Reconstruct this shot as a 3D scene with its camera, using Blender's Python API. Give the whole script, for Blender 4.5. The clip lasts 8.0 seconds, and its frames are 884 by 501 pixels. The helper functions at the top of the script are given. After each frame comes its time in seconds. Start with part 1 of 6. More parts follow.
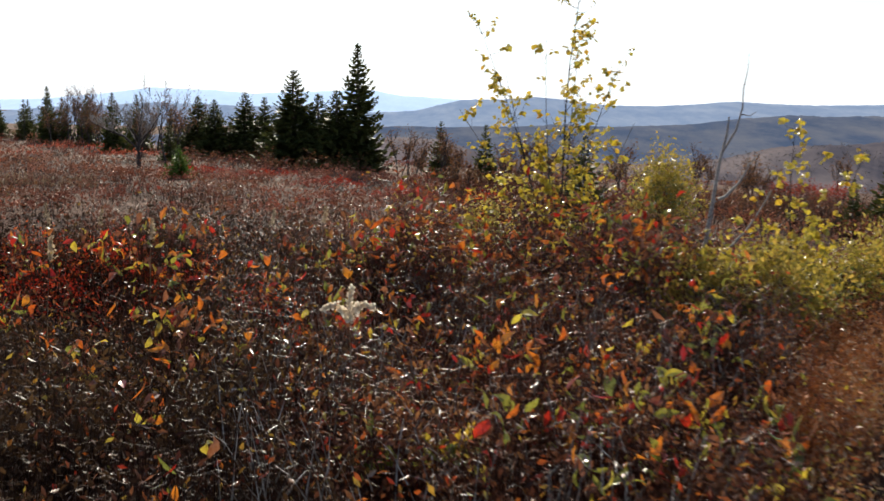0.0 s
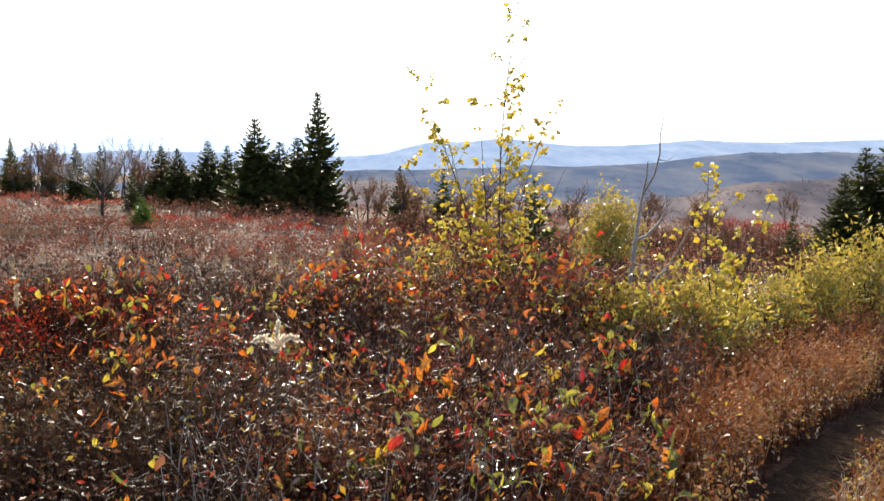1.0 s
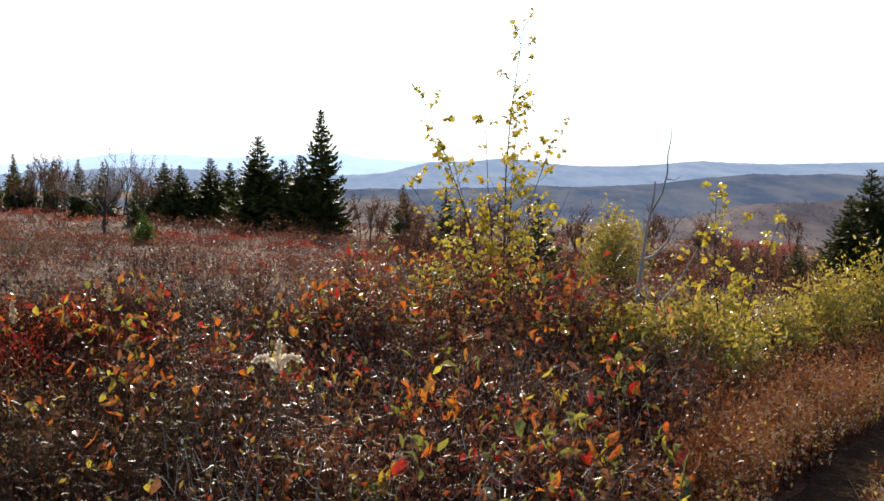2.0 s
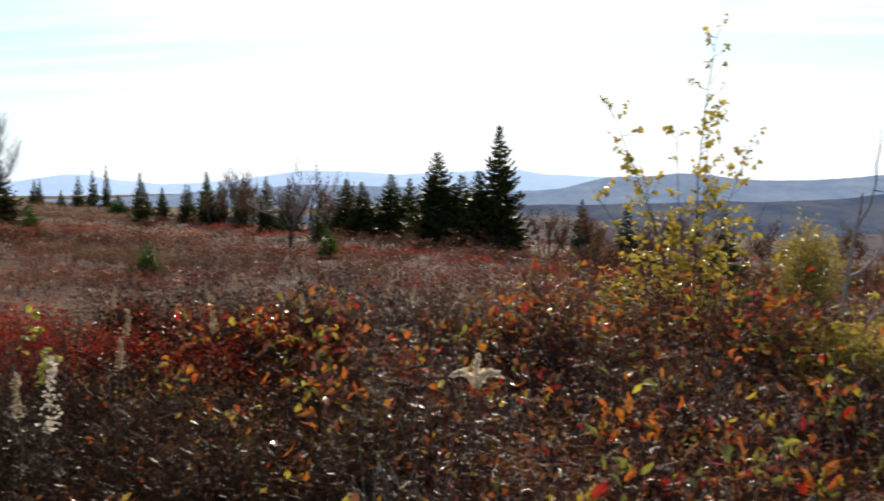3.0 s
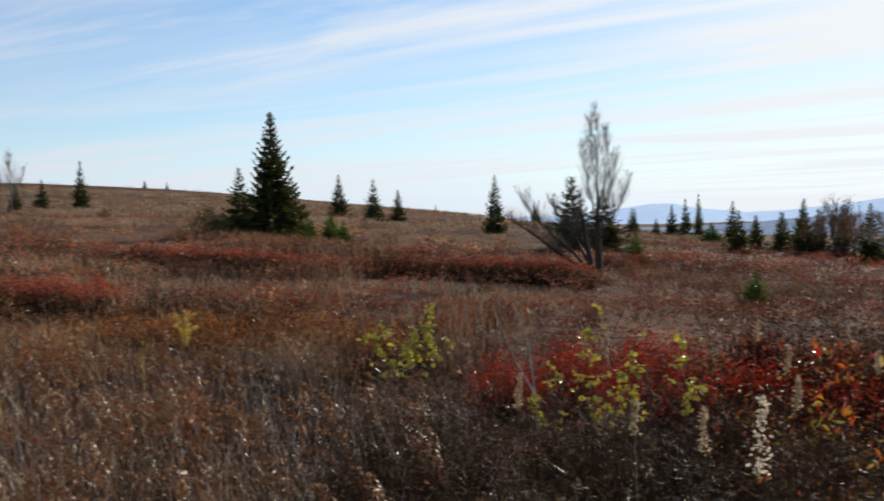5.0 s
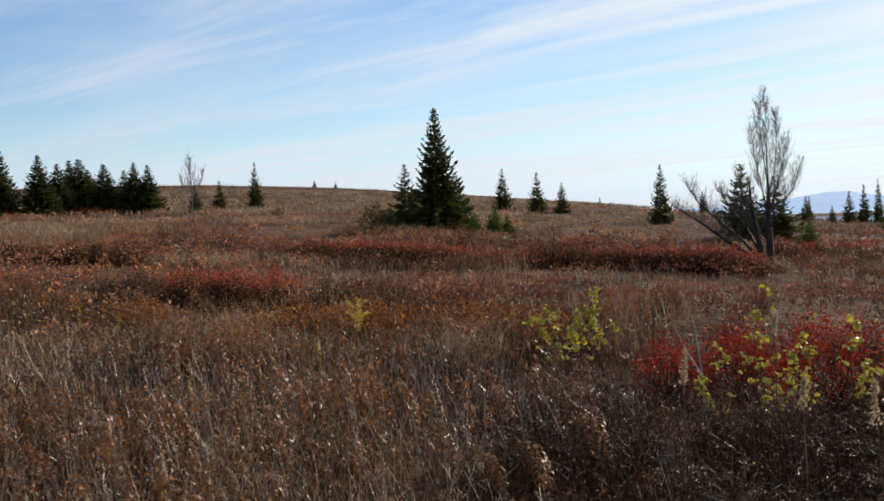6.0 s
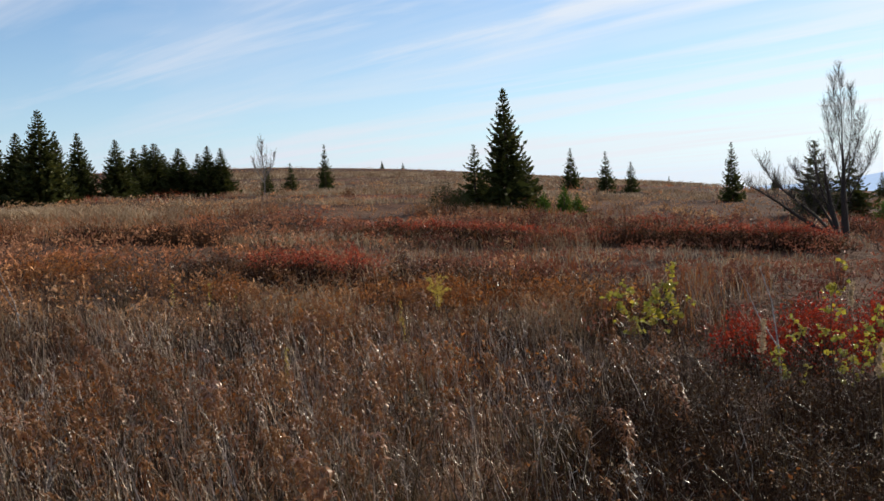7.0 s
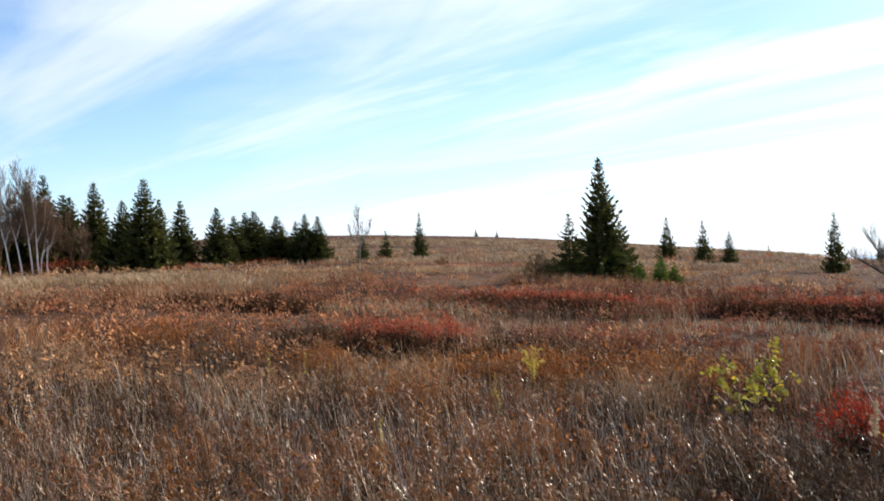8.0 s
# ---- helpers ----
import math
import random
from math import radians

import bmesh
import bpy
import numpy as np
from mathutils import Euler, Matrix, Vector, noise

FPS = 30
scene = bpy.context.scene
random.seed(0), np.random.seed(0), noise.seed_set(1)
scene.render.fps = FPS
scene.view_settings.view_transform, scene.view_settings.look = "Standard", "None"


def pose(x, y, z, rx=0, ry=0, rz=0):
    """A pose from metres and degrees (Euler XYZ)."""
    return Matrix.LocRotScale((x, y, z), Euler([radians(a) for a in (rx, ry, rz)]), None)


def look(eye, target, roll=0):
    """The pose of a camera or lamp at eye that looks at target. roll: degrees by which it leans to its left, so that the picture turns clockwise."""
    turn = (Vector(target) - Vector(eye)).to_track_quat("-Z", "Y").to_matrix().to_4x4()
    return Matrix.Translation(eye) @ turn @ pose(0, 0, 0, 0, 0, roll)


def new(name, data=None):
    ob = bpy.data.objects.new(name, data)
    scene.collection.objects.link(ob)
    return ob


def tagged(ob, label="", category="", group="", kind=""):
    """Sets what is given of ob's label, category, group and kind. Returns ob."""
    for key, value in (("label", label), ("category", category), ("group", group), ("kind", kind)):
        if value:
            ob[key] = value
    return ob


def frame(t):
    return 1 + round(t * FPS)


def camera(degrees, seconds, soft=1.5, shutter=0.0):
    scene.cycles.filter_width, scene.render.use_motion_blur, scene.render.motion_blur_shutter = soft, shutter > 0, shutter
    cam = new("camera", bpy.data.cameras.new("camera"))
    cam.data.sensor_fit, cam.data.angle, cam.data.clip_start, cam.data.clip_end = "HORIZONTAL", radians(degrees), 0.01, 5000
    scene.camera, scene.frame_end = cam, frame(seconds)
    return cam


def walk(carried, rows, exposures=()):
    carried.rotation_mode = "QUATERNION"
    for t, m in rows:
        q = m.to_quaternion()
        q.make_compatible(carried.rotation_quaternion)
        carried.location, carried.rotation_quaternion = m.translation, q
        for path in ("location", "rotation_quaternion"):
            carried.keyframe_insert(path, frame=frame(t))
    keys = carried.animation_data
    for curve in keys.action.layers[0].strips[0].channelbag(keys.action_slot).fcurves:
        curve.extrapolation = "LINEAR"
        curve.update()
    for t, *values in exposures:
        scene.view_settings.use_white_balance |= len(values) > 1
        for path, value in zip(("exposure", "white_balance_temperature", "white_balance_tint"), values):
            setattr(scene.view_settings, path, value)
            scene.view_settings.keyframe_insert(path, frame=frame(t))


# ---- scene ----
# ---- camera and its walk ----
cam = camera(44.67, 8.0, soft=1.5, shutter=0.3)
PATH = [
    (0.0, (-0.163, 0.423, 1.559), (0.006, 10.314, 0.097), 0.85),
    (0.5, (-0.003, -0.222, 1.610), (0.391, 9.683, 0.295), -0.38),
    (1.0, (0.039, -0.188, 1.631), (0.500, 9.744, 0.560), -0.11),
    (1.2, (0.039, -0.166, 1.630), (0.564, 9.769, 0.627), 0.14),
    (2.3, (0.014, -0.028, 1.606), (0.322, 9.930, 0.742), 0.55),
    (2.5, (0.000, 0.000, 1.600), (0.000, 9.965, 0.764), 0.35),
    (3.0, (-0.074, 0.070, 1.588), (-1.250, 9.973, 0.840), -0.18),
    (3.5, (-0.145, 0.117, 1.581), (-2.618, 9.784, 0.926), -0.56),
    (4.0, (-0.237, 0.122, 1.580), (-3.923, 9.401, 1.019), -0.40),
    (4.5, (-0.413, 0.117, 1.598), (-5.295, 8.831, 1.114), -0.70),
    (5.0, (-0.477, 0.072, 1.608), (-6.512, 8.035, 1.181), -1.19),
    (5.2, (-0.472, 0.053, 1.604), (-6.863, 7.733, 1.185), -1.43),
    (6.3, (-0.342, -0.095, 1.527), (-7.675, 6.691, 1.097), -2.55),
    (6.5, (-0.311, -0.154, 1.523), (-7.735, 6.530, 1.080), -2.58),
    (7.0, (-0.260, -0.285, 1.536), (-7.853, 6.197, 0.956), -2.93),
    (7.5, (-0.261, -0.286, 1.544), (-8.103, 5.907, 1.151), -3.08),
    (8.0, (-0.299, -0.272, 1.563), (-8.420, 5.563, 1.652), -2.54),
]
EXPOSURE = [(0.0, 0.55), (0.5, 1.32), (1.0, 1.28), (2.5, 0.45), (3.0, 0.32), (3.5, 0.55), (4.0, 0.65), (4.5, 0.4), (5.0, 0.05), (6.5, 0.07), (7.0, 0.1), (8.0, 0.68)]
walk(cam, [(t, look(eye, target, roll)) for t, eye, target, roll in PATH], EXPOSURE)

# ---- sky and sun ----
SUN_AZ, SUN_EL = radians(-4.0), radians(25.0)
SUN_DIR = Vector((math.sin(SUN_AZ) * math.cos(SUN_EL), math.cos(SUN_AZ) * math.cos(SUN_EL), math.sin(SUN_EL)))


def node(nt, kind, **values):
    n = nt.nodes.new(kind)
    for key, value in values.items():
        if key in n.inputs:
            n.inputs[key].default_value = value
    return n


def ramp(nt, stops, src):
    n = nt.nodes.new("ShaderNodeValToRGB")
    el = n.color_ramp.elements
    while len(el) < len(stops):
        el.new(0.5)
    for e, (pos, col) in zip(el, stops):
        e.position, e.color = pos, (*col, 1)
    nt.links.new(src, n.inputs["Fac"])
    return n.outputs["Color"]


def mixed(nt, fac, a, b, blend="MIX"):
    n = nt.nodes.new("ShaderNodeMix")
    n.data_type, n.blend_type = "RGBA", blend
    for sock, val in ((n.inputs[0], fac), (n.inputs[6], a), (n.inputs[7], b)):
        if isinstance(val, bpy.types.NodeSocket):
            nt.links.new(val, sock)
        else:
            sock.default_value = val if isinstance(val, (int, float)) else (*val, 1)
    return n.outputs[2]


def math_node(nt, op, a, b=0.0, clamp=False):
    n = nt.nodes.new("ShaderNodeMath")
    n.operation, n.use_clamp = op, clamp
    for sock, val in ((n.inputs[0], a), (n.inputs[1], b)):
        if isinstance(val, bpy.types.NodeSocket):
            nt.links.new(val, sock)
        else:
            sock.default_value = val
    return n.outputs[0]


def make_world():
    world = bpy.data.worlds.new("autumn_sky")
    scene.world = world
    world.use_nodes = True
    nt = world.node_tree
    nt.nodes.clear()
    sky = nt.nodes.new("ShaderNodeTexSky")
    sky.sky_type, sky.sun_disc = "NISHITA", False
    sky.sun_elevation, sky.sun_rotation = SUN_EL, SUN_AZ
    sky.altitude, sky.air_density, sky.dust_density, sky.ozone_density = 1200, 1.1, 0.4, 1.6
    coord = nt.nodes.new("ShaderNodeTexCoord")
    # thin cirrus in a high layer, drawn out into streaks from west to east
    split = nt.nodes.new("ShaderNodeSeparateXYZ")
    nt.links.new(coord.outputs["Generated"], split.inputs[0])
    level = math_node(nt, "ADD", math_node(nt, "MAXIMUM", split.outputs["Z"], 0.0), 0.045)

    def cirrus(along, across, shift, detail, distort):
        joined = nt.nodes.new("ShaderNodeCombineXYZ")
        nt.links.new(math_node(nt, "MULTIPLY", math_node(nt, "DIVIDE", split.outputs["X"], level), along), joined.inputs[0])
        nt.links.new(math_node(nt, "MULTIPLY", math_node(nt, "DIVIDE", split.outputs["Y"], level), across), joined.inputs[1])
        joined.inputs[2].default_value = shift
        n = node(nt, "ShaderNodeTexNoise", Scale=1.0, Detail=detail, Roughness=0.55, Distortion=distort)
        nt.links.new(joined.outputs[0], n.inputs["Vector"])
        return n.outputs["Fac"]

    streak = ramp(nt, [(0.47, (0.0, 0.0, 0.0)), (0.62, (1.0, 1.0, 1.0))], cirrus(0.17, 0.85, 3.0, 7.0, 0.9))
    broad = ramp(nt, [(0.46, (0.0, 0.0, 0.0)), (0.60, (1.0, 1.0, 1.0))], cirrus(0.14, 0.36, 8.0, 5.0, 0.5))
    veil = math_node(nt, "ADD", math_node(nt, "MULTIPLY", streak, 0.65), math_node(nt, "MULTIPLY", broad, 0.55), True)
    # hazy brightening round the sun
    dot = nt.nodes.new("ShaderNodeVectorMath")
    dot.operation = "DOT_PRODUCT"
    dot.inputs[1].default_value = SUN_DIR
    nt.links.new(coord.outputs["Generated"], dot.inputs[0])
    glow = math_node(nt, "POWER", math_node(nt, "MAXIMUM", dot.outputs["Value"], 0.0), 11.0)
    haze = math_node(nt, "POWER", math_node(nt, "SUBTRACT", 1.0, math_node(nt, "ABSOLUTE", split.outputs["Z"])), 16.0)
    fac = math_node(nt, "ADD", math_node(nt, "MULTIPLY", veil, 0.85), glow, True)
    clear = mixed(nt, 1.0, sky.outputs["Color"], SKY_TINT, "MULTIPLY")
    clear = mixed(nt, math_node(nt, "MULTIPLY", haze, 0.7), clear, (6.0, 8.1, 11.3))
    near_sun = math_node(nt, "POWER", math_node(nt, "MAXIMUM", dot.outputs["Value"], 0.0), 2.0)
    col = mixed(nt, fac, clear, mixed(nt, near_sun, CLOUD_AWAY, CLOUD))
    back = node(nt, "ShaderNodeBackground", Strength=SKY)
    nt.links.new(col, back.inputs["Color"])
    out = nt.nodes.new("ShaderNodeOutputWorld")
    nt.links.new(back.outputs["Background"], out.inputs["Surface"])


SKY, CLOUD, CLOUD_AWAY, SKY_TINT = 0.092, (9.6, 10.0, 10.2), (6.9, 7.3, 8.5), (0.94, 1.07, 1.24)
make_world()
sun = new("sun", bpy.data.lights.new("sun", "SUN"))
sun.data.energy, sun.data.angle, sun.data.color = 5.0, radians(0.6), (1.0, 0.89, 0.72)
sun.matrix_world = look(SUN_DIR * 80, (0, 0, 0))


# ---- materials ----
def fresh(name):
    m = bpy.data.materials.new(name)
    m.use_nodes = True
    m.node_tree.nodes.clear()
    return m, m.node_tree


def finish(nt, shader):
    out = nt.nodes.new("ShaderNodeOutputMaterial")
    nt.links.new(shader, out.inputs["Surface"])


def by_random(nt, source):
    if source == "island":
        return nt.nodes.new("ShaderNodeNewGeometry").outputs["Random Per Island"]
    return nt.nodes.new("ShaderNodeObjectInfo").outputs["Random"]


def spread(colors):
    n = len(colors)
    return [(i / max(1, n - 1), c) for i, c in enumerate(colors)]


def by_stand(nt, scale):
    """Random from piece to piece, but neighbours in one stand look alike."""
    pos = nt.nodes.new("ShaderNodeNewGeometry").outputs["Position"]
    n = node(nt, "ShaderNodeTexNoise", Scale=scale, Detail=2.0)
    nt.links.new(pos, n.inputs["Vector"])
    drift = math_node(nt, "MULTIPLY", math_node(nt, "SUBTRACT", n.outputs["Fac"], 0.5), 2.6)
    own = math_node(nt, "MULTIPLY", by_random(nt, "island"), 0.62)
    return math_node(nt, "ADD", math_node(nt, "ADD", own, 0.19), drift, True)


def leaf_material(name, colors, source="island", rough=0.34, through_light=0.45, blotch=0.25, gloss=0.5, stand=0.0):
    """Thin leaf: glossy skin, light passes through, colour differs from leaf to leaf, browned spots."""
    m, nt = fresh(name)
    base = ramp(nt, spread(colors), by_stand(nt, stand) if stand else by_random(nt, source))
    spots = node(nt, "ShaderNodeTexNoise", Scale=60.0, Detail=3.0)
    coord = nt.nodes.new("ShaderNodeTexCoord")
    nt.links.new(coord.outputs["Object"], spots.inputs["Vector"])
    stain = ramp(nt, [(0.45, (1, 1, 1)), (0.75, (1 - blotch, 1 - blotch * 1.4, 1 - blotch * 1.5))], spots.outputs["Fac"])
    col = mixed(nt, 1.0, base, stain, "MULTIPLY")
    skin = node(nt, "ShaderNodeBsdfPrincipled", Roughness=rough)
    skin.inputs["Specular IOR Level"].default_value = gloss
    nt.links.new(col, skin.inputs["Base Color"])
    lit = nt.nodes.new("ShaderNodeBsdfTranslucent")
    nt.links.new(col, lit.inputs["Color"])
    mix = nt.nodes.new("ShaderNodeMixShader")
    mix.inputs["Fac"].default_value = through_light
    nt.links.new(skin.outputs[0], mix.inputs[1])
    nt.links.new(lit.outputs[0], mix.inputs[2])
    finish(nt, mix.outputs[0])
    return m


def stem_material(name, colors, source="island", rough=0.55, grain=90.0, stand=0.0, gloss=0.1):
    m, nt = fresh(name)
    base = ramp(nt, spread(colors), by_stand(nt, stand) if stand else by_random(nt, source))
    coord = nt.nodes.new("ShaderNodeTexCoord")
    n1 = node(nt, "ShaderNodeTexNoise", Scale=grain, Detail=4.0)
    nt.links.new(coord.outputs["Object"], n1.inputs["Vector"])
    shade = ramp(nt, [(0.3, (0.6, 0.58, 0.55)), (0.7, (1.15, 1.15, 1.15))], n1.outputs["Fac"])
    col = mixed(nt, 1.0, base, shade, "MULTIPLY")
    skin = node(nt, "ShaderNodeBsdfPrincipled", Roughness=rough)
    skin.inputs["Specular IOR Level"].default_value = gloss
    nt.links.new(col, skin.inputs["Base Color"])
    bump = node(nt, "ShaderNodeBump", Strength=0.4, Distance=0.01)
    nt.links.new(n1.outputs["Fac"], bump.inputs["Height"])
    nt.links.new(bump.outputs["Normal"], skin.inputs["Normal"])
    finish(nt, skin.outputs[0])
    return m


def ground_material():
    m, nt = fresh("heath_ground")
    pos = nt.nodes.new("ShaderNodeNewGeometry").outputs["Position"]

    def noise_at(scale, detail=5.0, rough=0.6):
        n = node(nt, "ShaderNodeTexNoise", Scale=scale, Detail=detail, Roughness=rough)
        nt.links.new(pos, n.inputs["Vector"])
        return n.outputs["Fac"]

    wide, patch, fine, grit = noise_at(0.045), noise_at(0.22), noise_at(2.3), noise_at(22.0)
    heath = ramp(nt, [(0.30, (0.034, 0.018, 0.012)), (0.46, (0.075, 0.038, 0.024)), (0.56, (0.11, 0.052, 0.030)), (0.70, (0.18, 0.11, 0.058))], patch)
    heath = mixed(nt, ramp(nt, [(0.52, (0, 0, 0)), (0.66, (0.45, 0.45, 0.45))], wide), heath, (0.22, 0.14, 0.085))
    heath = mixed(nt, ramp(nt, [(0.60, (0, 0, 0)), (0.70, (0.75, 0.75, 0.75))], noise_at(0.11)), heath, (0.23, 0.055, 0.035))
    litter = ramp(nt, [(0.3, (0.55, 0.5, 0.48)), (0.7, (1.3, 1.25, 1.2))], fine)
    col = mixed(nt, 1.0, heath, litter, "MULTIPLY")
    specks = ramp(nt, [(0.35, (0.5, 0.45, 0.45)), (0.65, (1.2, 1.15, 1.1))], grit)
    col = mixed(nt, 1.0, col, specks, "MULTIPLY")
    skin = node(nt, "ShaderNodeBsdfPrincipled", Roughness=0.95)
    skin.inputs["Specular IOR Level"].default_value = 0.1
    nt.links.new(col, skin.inputs["Base Color"])
    bump = node(nt, "ShaderNodeBump", Strength=1.0, Distance=0.25)
    nt.links.new(fine, bump.inputs["Height"])
    nt.links.new(bump.outputs["Normal"], skin.inputs["Normal"])
    finish(nt, skin.outputs[0])
    return m


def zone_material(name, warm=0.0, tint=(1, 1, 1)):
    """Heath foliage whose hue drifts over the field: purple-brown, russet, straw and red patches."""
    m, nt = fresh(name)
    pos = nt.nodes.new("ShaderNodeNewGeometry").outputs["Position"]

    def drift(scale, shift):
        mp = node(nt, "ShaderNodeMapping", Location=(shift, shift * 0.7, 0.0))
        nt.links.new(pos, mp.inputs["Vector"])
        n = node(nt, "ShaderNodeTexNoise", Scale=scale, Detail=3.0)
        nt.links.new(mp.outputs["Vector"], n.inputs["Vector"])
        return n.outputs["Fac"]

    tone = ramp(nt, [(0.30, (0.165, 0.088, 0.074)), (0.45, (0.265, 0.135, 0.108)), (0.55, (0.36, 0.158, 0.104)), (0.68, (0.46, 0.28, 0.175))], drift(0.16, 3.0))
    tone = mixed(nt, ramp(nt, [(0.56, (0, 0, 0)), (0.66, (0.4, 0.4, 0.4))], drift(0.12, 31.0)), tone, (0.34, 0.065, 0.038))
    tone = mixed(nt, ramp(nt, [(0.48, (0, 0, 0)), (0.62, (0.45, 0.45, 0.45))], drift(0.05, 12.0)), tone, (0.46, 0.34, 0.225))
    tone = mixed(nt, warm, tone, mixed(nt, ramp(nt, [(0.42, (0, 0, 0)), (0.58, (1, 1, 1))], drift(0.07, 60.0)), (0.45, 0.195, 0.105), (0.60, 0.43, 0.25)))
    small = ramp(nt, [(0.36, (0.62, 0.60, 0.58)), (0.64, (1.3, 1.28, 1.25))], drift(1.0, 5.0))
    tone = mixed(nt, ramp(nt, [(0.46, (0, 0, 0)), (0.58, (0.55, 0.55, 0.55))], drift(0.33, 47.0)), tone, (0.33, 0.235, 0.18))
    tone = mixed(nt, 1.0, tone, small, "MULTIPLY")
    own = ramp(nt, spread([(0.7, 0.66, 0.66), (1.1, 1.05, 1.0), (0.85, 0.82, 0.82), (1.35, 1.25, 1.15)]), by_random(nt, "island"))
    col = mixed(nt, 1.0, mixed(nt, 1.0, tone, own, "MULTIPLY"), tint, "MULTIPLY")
    skin = node(nt, "ShaderNodeBsdfPrincipled", Roughness=0.6)
    skin.inputs["Specular IOR Level"].default_value = 0.06
    nt.links.new(col, skin.inputs["Base Color"])
    lit = nt.nodes.new("ShaderNodeBsdfTranslucent")
    nt.links.new(col, lit.inputs["Color"])
    mix = nt.nodes.new("ShaderNodeMixShader")
    mix.inputs["Fac"].default_value = 0.14
    nt.links.new(skin.outputs[0], mix.inputs[1])
    nt.links.new(lit.outputs[0], mix.inputs[2])
    finish(nt, mix.outputs[0])
    return m


def hazed_ridge_material(name, low, high, glow):
    """Distant wooded ridge; kilometres of air painted as haze in colour and glow."""
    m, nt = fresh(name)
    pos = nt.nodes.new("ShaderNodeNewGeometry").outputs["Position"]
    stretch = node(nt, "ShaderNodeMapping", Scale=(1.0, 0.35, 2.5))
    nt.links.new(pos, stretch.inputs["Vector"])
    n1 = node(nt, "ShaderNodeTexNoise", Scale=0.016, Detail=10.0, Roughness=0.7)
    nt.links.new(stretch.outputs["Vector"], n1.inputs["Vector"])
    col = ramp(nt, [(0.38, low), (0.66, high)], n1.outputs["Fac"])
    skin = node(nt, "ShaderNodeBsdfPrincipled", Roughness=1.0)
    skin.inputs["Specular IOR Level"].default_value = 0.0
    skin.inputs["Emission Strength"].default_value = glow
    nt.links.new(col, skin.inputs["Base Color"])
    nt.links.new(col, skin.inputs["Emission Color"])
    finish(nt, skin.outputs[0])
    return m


M_GROUND = ground_material()
# haze painted in: bluer and paler with distance, glow for lit air
M_RIDGE_FAR = hazed_ridge_material("ridge_far", (0.285, 0.375, 0.51), (0.325, 0.415, 0.545), 0.75)
M_RIDGE_MID = hazed_ridge_material("ridge_mid", (0.122, 0.165, 0.240), (0.178, 0.215, 0.275), 0.6)
M_RIDGE_NEAR = hazed_ridge_material("ridge_near", (0.046, 0.063, 0.100), (0.10, 0.105, 0.122), 0.5)
M_SLOPE = hazed_ridge_material("valley_slope", (0.066, 0.062, 0.074), (0.19, 0.155, 0.145), 0.2)
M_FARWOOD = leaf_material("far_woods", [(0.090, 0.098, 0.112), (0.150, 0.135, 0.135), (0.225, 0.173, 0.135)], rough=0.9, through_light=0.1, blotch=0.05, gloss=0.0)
M_STEM = stem_material("heath_stems", [(0.032, 0.015, 0.012), (0.058, 0.030, 0.019), (0.088, 0.045, 0.030), (0.117, 0.066, 0.045), (0.163, 0.098, 0.065)], stand=0.9, gloss=0.02)
M_STEM_RED = stem_material("shrub_stems", [(0.029, 0.012, 0.008), (0.043, 0.017, 0.011), (0.062, 0.026, 0.015), (0.085, 0.035, 0.022), (0.119, 0.049, 0.030), (0.155, 0.070, 0.043)], rough=0.4, stand=1.1, gloss=0.03)
M_STEM_GREY = stem_material("dry_stems", [(0.026, 0.015, 0.007), (0.042, 0.023, 0.010), (0.064, 0.038, 0.017), (0.099, 0.061, 0.029), (0.157, 0.105, 0.050), (0.348, 0.251, 0.120)], rough=0.35, stand=1.1, gloss=0.22)
M_STEM_ASH = stem_material("ashen_stems", [(0.025, 0.016, 0.006), (0.047, 0.028, 0.011), (0.074, 0.047, 0.019), (0.110, 0.071, 0.030), (0.188, 0.125, 0.055)], rough=0.35, stand=1.1, gloss=0.22)
M_ASH = leaf_material("ashen_seed_heads", [(0.114, 0.060, 0.024), (0.169, 0.091, 0.036), (0.222, 0.126, 0.048)], rough=0.4, through_light=0.15, gloss=0.3, stand=1.1)
M_GRASS = leaf_material("dry_grass", [(0.25, 0.160, 0.092), (0.355, 0.240, 0.142), (0.46, 0.335, 0.205), (0.58, 0.450, 0.285)], rough=0.7, through_light=0.12, blotch=0.15, gloss=0.1, stand=0.5)
M_RUST = leaf_material("rust_grass", [(0.224, 0.073, 0.023), (0.336, 0.110, 0.032), (0.414, 0.154, 0.044), (0.493, 0.242, 0.084)], rough=0.7, through_light=0.12, blotch=0.15, gloss=0.1, stand=1.0)
M_BROWN = leaf_material("brown_leaves", [(0.05, 0.020, 0.012), (0.08, 0.03, 0.017), (0.13, 0.048, 0.023), (0.20, 0.078, 0.033), (0.28, 0.13, 0.05)], rough=0.4, through_light=0.3, gloss=0.08, stand=1.1)
M_AUTUMN = leaf_material("autumn_leaves", [(0.22, 0.02, 0.012), (0.35, 0.05, 0.015), (0.42, 0.13, 0.02), (0.16, 0.03, 0.02), (0.40, 0.24, 0.03), (0.17, 0.15, 0.03)], rough=0.34, gloss=0.25)
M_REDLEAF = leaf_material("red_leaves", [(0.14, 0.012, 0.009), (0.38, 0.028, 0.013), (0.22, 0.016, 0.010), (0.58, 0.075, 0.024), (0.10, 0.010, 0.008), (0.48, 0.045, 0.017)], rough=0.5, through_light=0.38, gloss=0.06)
